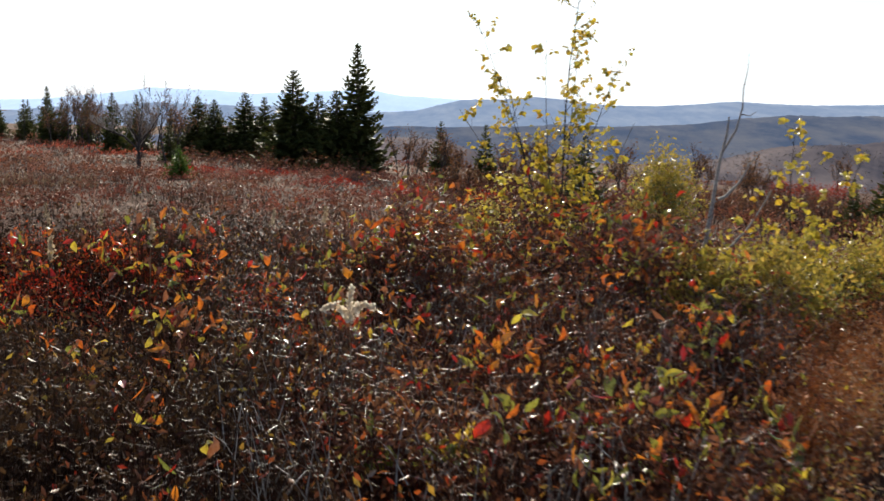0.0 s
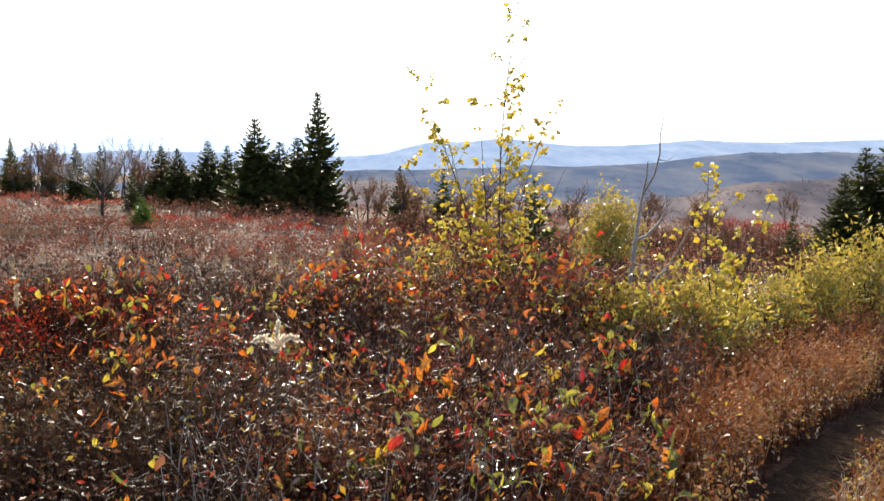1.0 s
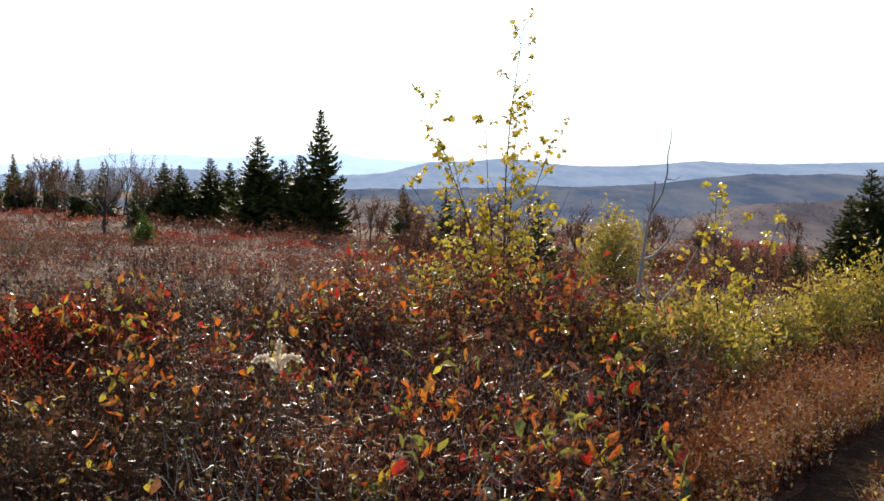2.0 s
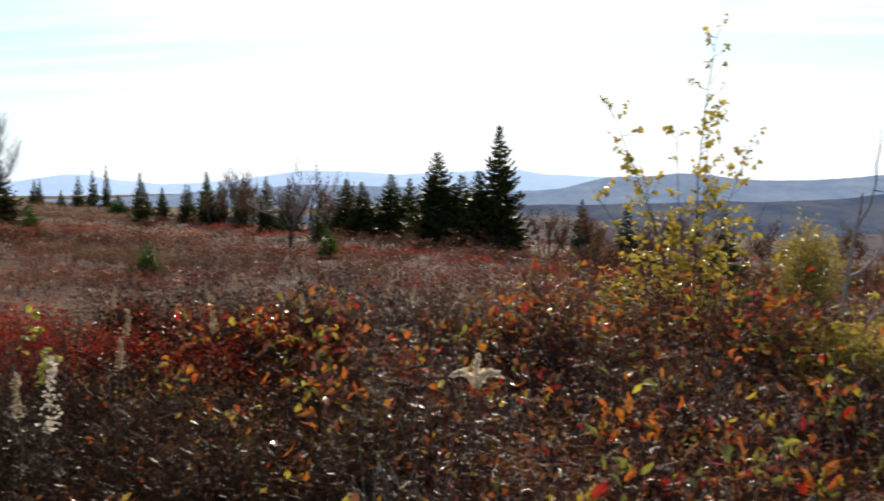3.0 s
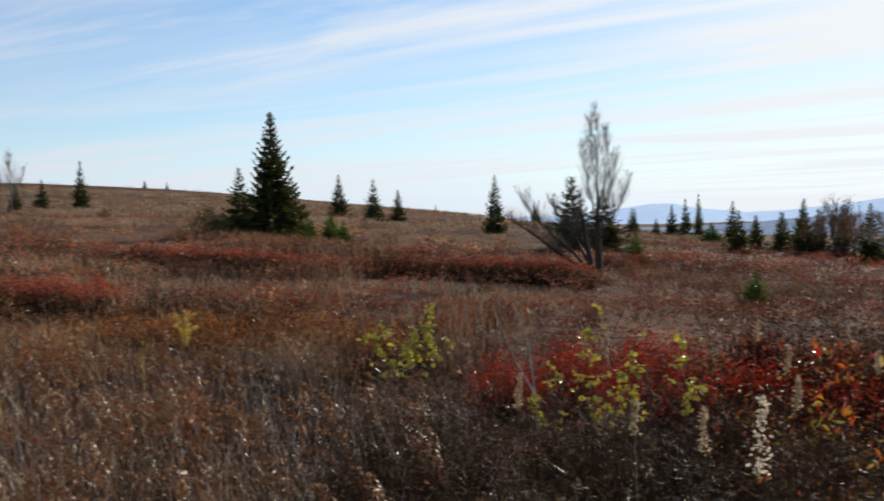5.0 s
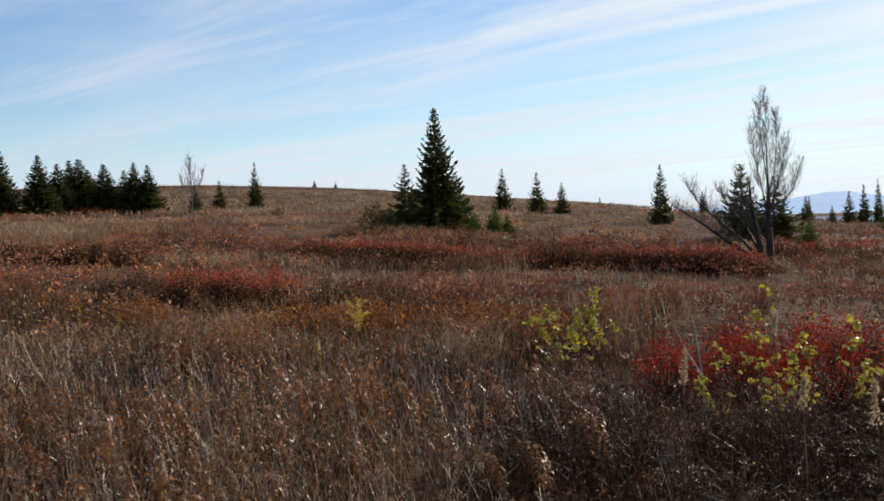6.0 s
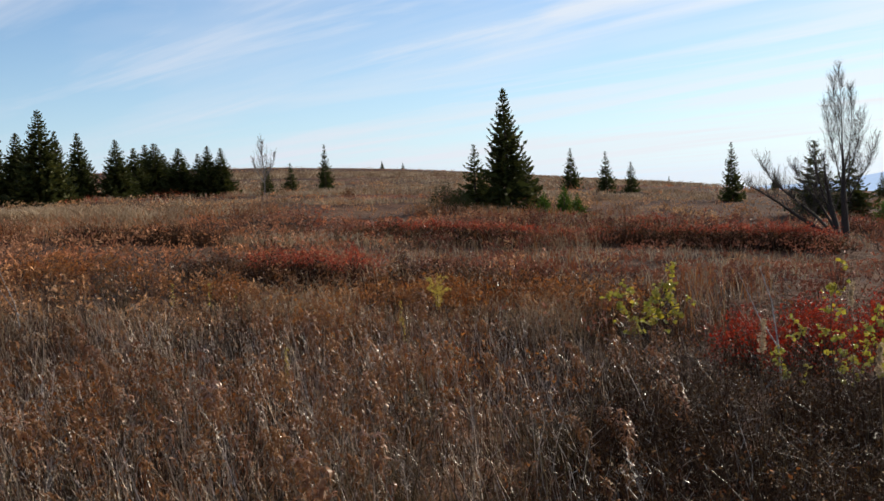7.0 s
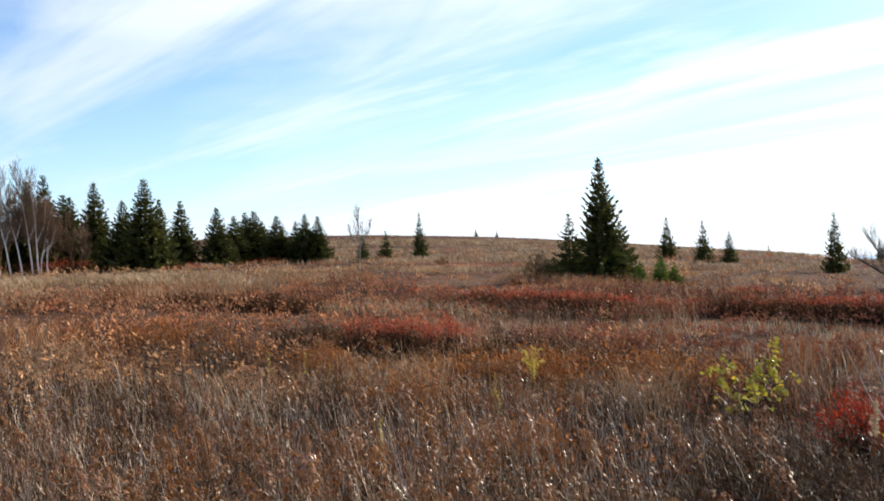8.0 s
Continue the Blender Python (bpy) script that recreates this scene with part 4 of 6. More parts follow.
LEAVES = {c: [leaf_mesh("leaf", 0.075 * s, w, k, m) for s, w, k in ((1.0, 0.034, 0.05), (0.9, 0.036, 0.28), (1.1, 0.030, -0.2), (0.8, 0.038, 0.42), (1.0, 0.026, -0.38))] for c, m in LEAF_COLOURS.items()}
ROUND = [leaf_mesh("leaf", 0.062 * s, 0.055 * s, k, LEAF_COLOURS["aspen"], True) for s, k in ((1.0, 0.05), (0.9, 0.25), (1.05, -0.15), (0.8, 0.35))]
ROUND_GREENISH = [leaf_mesh("leaf", 0.062 * s, 0.055 * s, k, LEAF_COLOURS["shoot"], True) for s, k in ((1.0, 0.05), (0.9, 0.25), (1.05, -0.15), (0.8, 0.35))]
pick = random.Random(5)


def leaf_at(parent, p, d, choices, size):
    """A leaf as a child of its plant, base at p, pointing along d, rolled at random."""
    turn = Vector(d).to_track_quat("Y", "Z").to_matrix().to_4x4()
    m = Matrix.Translation(p) @ turn @ pose(0, 0, 0, 0, pick.uniform(-70, 70), 0) @ Matrix.Scale(size, 4)
    return part("leaf", pick.choice(choices), parent, place=m)


def leafy_shrub(x, y, h, leaves, colours, label, size=1.0, group="leafy shrubs", z0=None):
    ob = thing("leafy_shrub", x, y, gz(x, y) - 0.02 if z0 is None else z0, label, "shrub", group)
    soup = Soup()
    tips = []
    for _ in range(pick.randint(5, 8)):
        a, out = pick.uniform(0, 6.283), pick.uniform(0.05, 0.3) * h
        mid = Vector((math.cos(a) * out * 0.4, math.sin(a) * out * 0.4, h * 0.5))
        tip = Vector((math.cos(a) * out, math.sin(a) * out, h * pick.uniform(0.75, 1.0)))
        one = Soup()
        add_sweep(one, [(0, 0, 0), mid, tip], [0.004, 0.003, 0.0014], k=3)
        stem = part("stem", one.mesh("shrub_stem", [M_STEM_RED]), ob)
        tips.append((mid, tip, stem))
        for _ in range(3):
            f = pick.uniform(0.1, 0.9)
            s = mid.lerp(tip, f)
            e = s + Vector((pick.uniform(-1, 1), pick.uniform(-1, 1), pick.uniform(0.2, 1.2))) * 0.13 * h
            add_tubes(soup, [s], [e], [0.002], [0.001], k=3)
            tips.append((s, e, stem))
    part("twig_frame", soup.mesh("shrub_twigs", [M_STEM_RED]), ob)
    for _ in range(leaves):
        s, e, stem = pick.choice(tips)
        f = pick.uniform(0.5, 1.0)
        c = pick.choice(colours)
        leaf_at(stem, s.lerp(e, f), (pick.uniform(-1, 1), pick.uniform(-1, 1), pick.uniform(-0.5, 1.7)), LEAVES[c], size * pick.uniform(0.5, 1.2))
    return ob


# ---- saplings ----
def aspen_sapling(x, y, stems, leaves, label, spread=0.3, size=1.0, name="aspen_sapling", material=M_BARE, choices=ROUND, low=0.25, bias=1.0):
    """stems: (dx, dy, height, lean x, lean y, radius)."""
    ob = thing(name, x, y, gz(x, y) - 0.03, label, "tree", "saplings")
    spots = []
    for dx, dy, h, lx, ly, rad in stems:
        soup = Soup()
        pts = [Vector((dx + lx * f * f + 0.02 * math.sin(7 * f + dx * 9), dy + ly * f * f, h * f)) for f in np.linspace(0, 1, 8)]
        add_sweep(soup, pts, [rad * (1 - 0.8 * i / 7) for i in range(8)], k=5)
        stem = part("stem", soup.mesh("sapling_stem", [material]), ob)
        twigs = Soup()
        for i in range(int(14 * h)):
            f = low + (1 - low) * pick.random() ** bias
            k = min(6, int(f * 7))
            s = pts[k].lerp(pts[k + 1], f * 7 - k)
            a = pick.uniform(0, 6.283)
            e = s + Vector((math.cos(a), math.sin(a), pick.uniform(0.4, 1.2))) * spread * (1.15 - 0.6 * f) * pick.uniform(0.4, 1.0)
            m = s.lerp(e, 0.5) + Vector((0, 0, -0.02))
            add_tubes(twigs, [s, m], [m, e], [rad * 0.3, rad * 0.2], [rad * 0.2, rad * 0.08], k=3)
            spots += [(m, e, stem), (m, e, stem), (s, e, stem)]
        part("twig_frame", twigs.mesh("sapling_twigs", [material]), ob)
    for _ in range(leaves):
        s, e, stem = pick.choice(spots)
        leaf_at(stem, s.lerp(e, pick.uniform(0.4, 1.05)), (pick.uniform(-1, 1), pick.uniform(-1, 1), pick.uniform(-1.0, 0.4)), choices, size * pick.uniform(0.7, 1.3))
    return ob


aspen_sapling(1.0, 9.75, [(0.0, 0, 3.15, 0.18, 0, 0.011), (-0.12, 0, 2.5, -0.58, 0.1, 0.009), (0.1, 0.05, 2.3, 0.42, 0, 0.008), (-0.05, 0.05, 2.4, -0.1, -0.1, 0.008), (0.2, 0, 1.7, 0.45, 0.1, 0.007), (-0.25, 0, 1.8, -0.6, 0, 0.007), (0.05, 0, 2.0, 0.1, 0.1, 0.007), (0.1, 0.1, 2.5, 0.05, 0.1, 0.008), (-0.15, 0.1, 2.1, -0.3, 0.1, 0.007)],
              1500, "slender aspen sapling with thinning yellow leaves", 0.36, 0.82, low=0.30, bias=1.25)
aspen_sapling(2.75, 8.8, [(0, 0, 1.75, -0.05, 0, 0.010), (-0.1, 0, 1.2, -0.2, 0, 0.008), (0.2, 0, 1.55, 0.35, 0.1, 0.008), (0.1, 0.1, 1.1, -0.1, 0.1, 0.007), (0.15, 0, 1.3, 0.2, 0.1, 0.007), (-0.25, 0, 1.0, -0.15, 0, 0.006), (-0.1, 0.1, 0.9, 0.1, 0.1, 0.006), (0.05, 0, 1.4, 0.05, 0, 0.006)], 620, "young aspen with scattered yellow leaves", 0.26, 0.85, low=0.25, bias=1.3)
aspen_sapling(-5.25, 5.96, [(0, 0, 0.84, 0.13, 0.15, 0.008), (0, 0.02, 0.68, -0.17, -0.19, 0.006), (0.03, 0, 0.68, 0.02, 0.1, 0.006), (0.0, 0, 0.60, -0.25, -0.27, 0.005), (0.02, 0, 0.62, 0.10, -0.06, 0.005), (0.03, 0.03, 0.56, 0.17, 0.19, 0.005), (0, 0, 0.52, -0.1, 0.05, 0.004)], 400, "low aspen shoot with yellow-green leaves on thin stems", 0.15, 0.58, low=0.5, choices=ROUND_GREENISH)
for x, y, h, n in ((-3.85, 5.98, 0.95, 26), (-3.62, 6.1, 0.85, 24), (-3.30, 6.25, 0.9, 26), (-3.5, 5.7, 0.6, 18), (-3.95, 5.7, 0.55, 18)):
    aspen_sapling(x, y, [(0, 0, h, 0.08, 0, 0.005), (0.02, 0, h * 0.7, -0.1, 0.03, 0.004)], int(n * 3.6), "short aspen shoot with a few round yellow leaves", 0.16, 0.6, low=0.35, choices=ROUND_GREENISH)



def dead_stem(name, x, y, limbs, label, material):
    """limbs: lists of points (x, y, z) with a foot radius; the first is the main stem."""
    ob = thing(name, x, y, gz(x, y) - 0.03, label, "tree")
    for i, (rad, pts) in enumerate(limbs):
        soup = Soup()
        add_sweep(soup, pts, [rad * (1 - 0.78 * k / (len(pts) - 1)) for k in range(len(pts))], k=5)
        part("stem" if i == 0 else "branch", soup.mesh("dead_limb", [material]), ob)
    return ob


dead_stem("dead_sapling", 1.98, 8.75, [(0.030, [(0, 0, 0), (0.02, 0, 0.35), (0.05, 0, 0.6), (0.08, 0, 0.9), (0.11, 0, 1.15), (0.14, 0, 1.4), (0.19, 0, 1.65), (0.20, 0, 1.78)]),
          (0.010, [(0.16, 0, 1.5), (0.26, 0, 1.68), (0.30, 0, 1.85), (0.30, 0, 2.0), (0.33, 0.01, 2.15), (0.33, 0.01, 2.28)]), (0.006, [(0.29, 0, 1.80), (0.36, 0, 1.79), (0.42, 0, 1.83)]),
          (0.017, [(0.10, 0, 1.12), (0.20, 0, 1.16), (0.31, 0.02, 1.27), (0.37, 0.02, 1.38), (0.37, 0.02, 1.50)]), (0.008, [(0.37, 0.02, 1.40), (0.42, 0.03, 1.46), (0.46, 0.03, 1.50)]),
          (0.015, [(0.05, 0, 0.62), (0.22, 0, 0.72), (0.40, 0.04, 0.90), (0.52, 0.05, 1.10), (0.58, 0.05, 1.22)]), (0.014, [(0.01, 0, 0.20), (0.2, 0.02, 0.32), (0.40, 0.04, 0.42), (0.56, 0.05, 0.56)]),
          (0.007, [(0.02, 0, 0.4), (-0.10, 0, 0.62), (-0.12, 0, 0.8)])],
          "dead grey sapling with a forked top and curled side branches", M_GREYWOOD)
dead_stem("dead_sapling", 1.35, 11.0, [(0.008, [(0, 0, 0), (0.1, 0, 0.6), (0.05, 0, 1.1), (0.0, 0, 1.45)]), (0.005, [(0.08, 0, 0.8), (0.25, 0, 1.0), (0.3, 0, 1.2)])], "thin dead shoot behind the aspen", M_GREYWOOD)
dead_stem("dead_shoot", -4.05, 5.75, [(0.008, [(0, 0, 0), (-0.02, 0, 0.4), (-0.06, 0, 0.7), (-0.14, 0, 0.92)]), (0.006, [(-0.02, 0, 0.4), (-0.16, 0, 0.6), (-0.3, 0, 0.88)])], "bleached dead twig poking out of the shrubs", M_PALE)
dead_stem("dead_shoot", -8.6, 2.6, [(0.007, [(0, 0, 0), (0.03, -0.08, 0.5), (0.02, -0.25, 0.95)]), (0.005, [(0.02, -0.05, 0.4), (0.05, -0.3, 0.8)])], "bleached dead twig standing in the dry meadow", M_PALE)


# ---- dense shrubs ----
def dome_shrub(name, x, y, w, d, h, leaf_mat, label, leaves=1500, leaf=0.03, stems=90, group="", stem_mat=M_STEM_RED, turn=0.0, low=0.45):
    """Rounded shrub: many thin stems and small leaves under an uneven dome."""
    ob = thing(name, x, y, gz(x, y) - 0.02, label, "shrub", group, turn=turn)
    foot = np.stack([rng.normal(0, w * 0.13, stems), rng.normal(0, d * 0.13, stems), np.zeros(stems)], 1)
    a, rr = rng.uniform(0, 2 * np.pi, stems), np.sqrt(rng.uniform(0, 1, stems))
    lump = 1 + 0.18 * np.sin(3 * a + x) + 0.1 * np.sin(5 * a + y)
    tip = np.stack([np.cos(a) * rr * w / 2 * lump, np.sin(a) * rr * d / 2 * lump, h * np.sqrt(np.maximum(1.02 - rr ** 2, 0.06 if low < 0.75 else 0.6)) * rng.uniform(0.75, 1.06, stems)], 1)
    s1, s2 = Soup(), Soup()
    add_stems(s1, foot, tip, np.full(stems, 0.006), 0)
    k = max(1, leaves // stems)
    f = rng.uniform(low, 1.04, (stems * k, 1)) ** 0.7
    p = np.repeat(foot, k, 0) * (1 - f) + np.repeat(tip, k, 0) * f + rng.normal(0, (0.07 if low < 0.75 else 0.045) * h, (stems * k, 3))
    p[:, 2] = np.maximum(p[:, 2], 0.05)
    add_leaves(s2, p, leaf * rng.uniform(0.6, 1.4, len(p)), 0, 0.5)
    part("woody_frame", s1.mesh("dome_stems", [stem_mat]), ob)
    part("foliage", s2.mesh("dome_foliage", [leaf_mat]), ob)
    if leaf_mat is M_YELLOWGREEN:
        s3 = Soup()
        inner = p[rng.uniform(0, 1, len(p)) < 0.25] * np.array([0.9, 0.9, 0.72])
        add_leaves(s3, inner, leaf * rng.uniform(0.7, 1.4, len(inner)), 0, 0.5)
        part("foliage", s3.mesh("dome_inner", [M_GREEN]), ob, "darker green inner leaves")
    return ob


for x, y, h, wide in ((-6.8, 16.6, 0.56, 1.05), (-22.5, 22.76, 0.75, 0.9), (-22.0, 23.11, 0.95, 0.8), (-21.3, 22.9, 0.7, 1.0), (-5.39, 23.39, 0.72, 1.0), (-12.9, 24.5, 0.8, 1.0), (-19.4, 44.5, 0.9, 1.2)):
    spruce(x, y, h, "young", wide, "low bright green young spruce among the heath", "young spruces")

for x, y, w, h in ((-24.61, 20.67, 1.1, 0.95), (-24.71, 21.32, 0.9, 0.75)):
    dome_shrub("olive_shrub", x, y, w, w * 0.9, h, M_NEEDLE, "dull olive-green bush beside the tall spruce", 1500, 0.05, 110, "olive bushes")
for x, y, w, h in ((-52.43, 29.56, 0.9, 0.5), (-40.96, 28.96, 0.8, 0.4), (-66.63, 34.86, 1.2, 0.5), (-23.44, 18.95, 0.5, 0.3), (-46.81, 29.21, 0.8, 0.45)):
    dome_shrub("dark_shrub", x, y, w, w * 0.9, h, M_TWIGLEAF, "small dark brown bush out on the hill", 300, 0.07, 50, "hill bushes")

GREEN_LABEL = "rounded shrub with yellow-green autumn leaves beside the trail"
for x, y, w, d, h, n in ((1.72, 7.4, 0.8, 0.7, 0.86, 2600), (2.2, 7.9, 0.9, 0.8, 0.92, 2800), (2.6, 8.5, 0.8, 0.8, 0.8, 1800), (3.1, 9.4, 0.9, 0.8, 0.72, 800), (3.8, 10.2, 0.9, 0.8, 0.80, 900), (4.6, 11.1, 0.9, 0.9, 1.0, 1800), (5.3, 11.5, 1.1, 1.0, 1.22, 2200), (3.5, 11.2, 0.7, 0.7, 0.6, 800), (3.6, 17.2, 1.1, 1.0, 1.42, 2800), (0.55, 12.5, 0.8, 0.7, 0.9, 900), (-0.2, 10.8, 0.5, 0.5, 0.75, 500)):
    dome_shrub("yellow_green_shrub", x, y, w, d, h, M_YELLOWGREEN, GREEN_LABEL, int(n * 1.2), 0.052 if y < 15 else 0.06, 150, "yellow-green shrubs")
RED_LABEL = "low huckleberry shrub with bright red leaves"
REDS = [(-4.55, 7.0, 0.9, 0.8, 0.58, 1500), (-3.9, 7.2, 1.0, 0.8, 0.68, 2000), (-3.2, 7.3, 0.9, 0.7, 0.58, 900), (-2.5, 7.1, 0.8, 0.7, 0.5, 400), (-4.9, 6.6, 0.6, 0.6, 0.5, 700),
        (-12.0, 6.9, 0.8, 0.5, 0.42, 700), (-11.4, 7.1, 0.9, 0.5, 0.46, 1300), (-10.8, 7.3, 0.7, 0.5, 0.45, 1200),
        (-17.2, 13.0, 1.3, 0.7, 0.33, 500), (-16.5, 13.4, 1.3, 0.7, 0.35, 800), (-15.8, 13.8, 1.3, 0.7, 0.36, 900), (-15.1, 14.2, 1.2, 0.7, 0.33, 600), (-14.4, 14.7, 1.0, 0.6, 0.30, 300),
        (-14.0, 15.4, 1.2, 0.7, 0.30, 250), (-13.2, 15.8, 1.2, 0.7, 0.33, 350), (-12.5, 16.2, 1.3, 0.7, 0.36, 600), (-11.8, 16.6, 1.3, 0.7, 0.40, 900), (-11.2, 16.9, 1.3, 0.7, 0.40, 1000), (-10.6, 17.2, 1.1, 0.6, 0.36, 700), (-5.5, 25.2, 2.0, 0.8, 0.26, 500), (-3.8, 24.6, 2.0, 0.8, 0.26, 500), (-2.2, 23.6, 1.8, 0.8, 0.25, 450), (-7.8, 28.0, 2.2, 0.8, 0.28, 500), (-10.0, 29.5, 2.4, 0.9, 0.3, 500), (-9.4, 24.6, 2.0, 0.8, 0.26, 400), (-0.5, 21.5, 1.6, 0.8, 0.26, 400),
        (-11.0, 23.8, 1.4, 0.7, 0.36, 600), (-11.9, 23.3, 1.4, 0.7, 0.36, 600), (-12.9, 22.6, 1.2, 0.6, 0.34, 400), (-16.0, 19.5, 1.3, 0.6, 0.34, 400), 
        (-40.5, 11.5, 2.2, 0.9, 0.5, 500), (-38.5, 9.8, 2.0, 0.9, 0.45, 400), (-36.0, 14.5, 2.2, 0.9, 0.4, 400), (-33, 15, 2.4, 0.9, 0.4, 300), (-38.2, 21.0, 2.4, 1.0, 0.4, 300), (-42.0, 20.5, 2.4, 1.0, 0.4, 300), (0.9, 19.2, 1.2, 0.8, 0.4, 250), (-22.0, 14.0, 2.2, 0.8, 0.35, 300), (-18.0, 18.5, 2.0, 0.8, 0.35, 300), (-20.5, 9.0, 2.0, 0.8, 0.3, 250)]
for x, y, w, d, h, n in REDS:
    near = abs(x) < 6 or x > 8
    # near shrubs get shade-dark stems, painting the dark under their red tops
    dome_shrub("red_shrub", x, y, w, d, h * (1.0 if near else 1.3), M_REDLEAF if near else M_REDDULL, RED_LABEL, int(n * (1.9 if near else 0.9)), 0.026 if abs(y) < 10 else 0.044, 150, "red shrubs", turn=math.atan2(-x, y), low=0.74 if near else 0.76, stem_mat=M_STEM_SHADED if near else M_STEM_RED)
for x, y, w, d, h, n in ((8.5, 26.5, 1.1, 0.9, 0.56, 1500), (9.1, 26.3, 1.2, 0.9, 0.6, 1800), (9.7, 26.1, 1.0, 0.9, 0.58, 1500), (-3.1, 8.5, 0.9, 0.7, 0.58, 1300), (-2.4, 8.1, 0.9, 0.7, 0.60, 1500), (-1.75, 7.7, 0.8, 0.7, 0.56, 1100), (-1.2, 6.9, 0.7, 0.6, 0.52, 700), (-3.8, 8.9, 0.8, 0.7, 0.52, 800)):
    dome_shrub("orange_red_shrub", x, y, w, d, h, M_REDLEAF if x > 8 else M_FLAME, "low huckleberry shrub turning from red to orange", n, 0.034, 150, "red shrubs", turn=math.atan2(-x, y), low=0.70)


for dx, dy in ((0, 0), (0.3, 0.2), (-0.2, 0.35)):
    dome_shrub("aster_clump", 4.36 + dx, 11.5 + dy, 0.42, 0.36, 0.5, M_CREAM, "clump of small whitish faded asters beside the trail", 150, 0.03, 30, "aster clumps", low=0.9)


# ---- seed heads ----
def seed_stalk(x, y, z_top, label, material=M_FLUFF, plume=0.2, fat=0.03, arms=0, name="goldenrod_stalk"):
    """Dry goldenrod: a stem with a fluffy plume, or several arching plumes."""
    g = gz(x, y)
    h = z_top - g
    ob = thing(name, x, y, g - 0.02, label, "plant", "goldenrod stalks")
    s = Soup()
    top = Vector((pick.uniform(-0.03, 0.03), pick.uniform(-0.03, 0.03), h))
    knee = Vector((0, 0, h * 0.5))
    add_sweep(s, [(0, 0, 0), knee, top], [0.003, 0.0025, 0.0015], k=3)
    part("stem", s.mesh("stalk_stem", [M_STEM_GREY]), ob)
    axes = [(top - Vector((0, 0, plume)), top + Vector((0.01, 0, 0.01)))]
    for i in range(arms):
        a = 6.283 * i / arms + 0.4
        o = Vector((math.cos(a), 0.4 * math.sin(a), 0))
        axes.append((top - Vector((0, 0, plume * 0.95)), top + o * plume * (0.95 if arms == 2 else 0.75) - Vector((0, 0, plume * pick.uniform(0.6, 0.8) if arms == 2 else plume * pick.uniform(0.05, 0.35)))))
    for a, b in axes:
        n = 85 if material is M_GOLDEN else 240
        f = rng.uniform(0, 1, (n, 1))
        arch = np.array([0, 0, 1.0]) * (np.sin(f * np.pi) * plume * (0.3 if (a, b) != axes[0] else 0.0))
        p = np.array(a) * (1 - f) + np.array(b) * f + arch + rng.normal(0, 1, (n, 3)) * fat * (0.9 - 0.6 * f) * (0.8 + 0.3 * np.sin(f * 31 + x * 9) + 0.3 * np.sin(f * 19 + y * 5)) * 0.7 + np.array([1.0, 0.3, 0.0]) * 0.003 * np.sin(f * 5 + y * 7)
        fl = Soup()
        add_leaves(fl, p, rng.uniform(0.006, 0.016, n), 0, 0.3, 0.8)
        part("seed_head", fl.mesh("seed_head", [material]), ob)
    return ob


seed_stalk(-1.60, 3.12, 1.04, "dry stalk with a bright creamy seed head", M_CREAM, plume=0.22, fat=0.03)
seed_stalk(-0.39, 3.88, 0.93, "dry goldenrod with arching pale fluffy plumes", M_CREAM, plume=0.1, fat=0.012, arms=2)
for x, y, z, p in ((-2.06, 3.76, 0.86, 0.14), (-2.48, 4.0, 0.80, 0.12), (-3.12, 4.1, 0.86, 0.15), (-1.95, 4.3, 0.9, 0.12), (-2.3, 5.2, 0.9, 0.12), (-2.0, 5.6, 0.85, 0.1), (-1.7, 6.4, 0.85, 0.1), (-1.2, 7.8, 0.75, 0.1), (-0.9, 8.0, 0.75, 0.1), (-3.0, 6.6, 0.85, 0.12), (-2.6, 8.5, 0.65, 0.1), (-3.2, 9.0, 0.65, 0.1), (-2.9, 8.2, 0.65, 0.1), (-3.1, 4.9, 0.95, 0.1)):
    seed_stalk(x, y, z, "dry stalk with a pale fluffy seed head", plume=p, fat=0.019 if p > 0.12 else 0.015)
for x, y, z in ((-7.45, 5.77, 0.80), (-7.40, 5.72, 0.72), (-7.5, 5.8, 0.70), (-7.0, 5.0, 0.66), (-9.3, 4.2, 0.8), (-9.0, 4.4, 0.8), (-8.4, 4.3, 0.72), (-5.9, 3.2, 0.62), (-6.6, 4.7, 0.6)):
    seed_stalk(x, y, z, "goldenrod plume still yellow among brown stems", M_GOLDEN, 0.2, 0.016 if x < -7.3 and y > 5 else 0.02, 5 if x < -7.3 and y > 5 else 0)

CURL = [(0, 1, 2), (1, 3, 2), (2, 3, 4), (3, 5, 4), (4, 5, 6)]


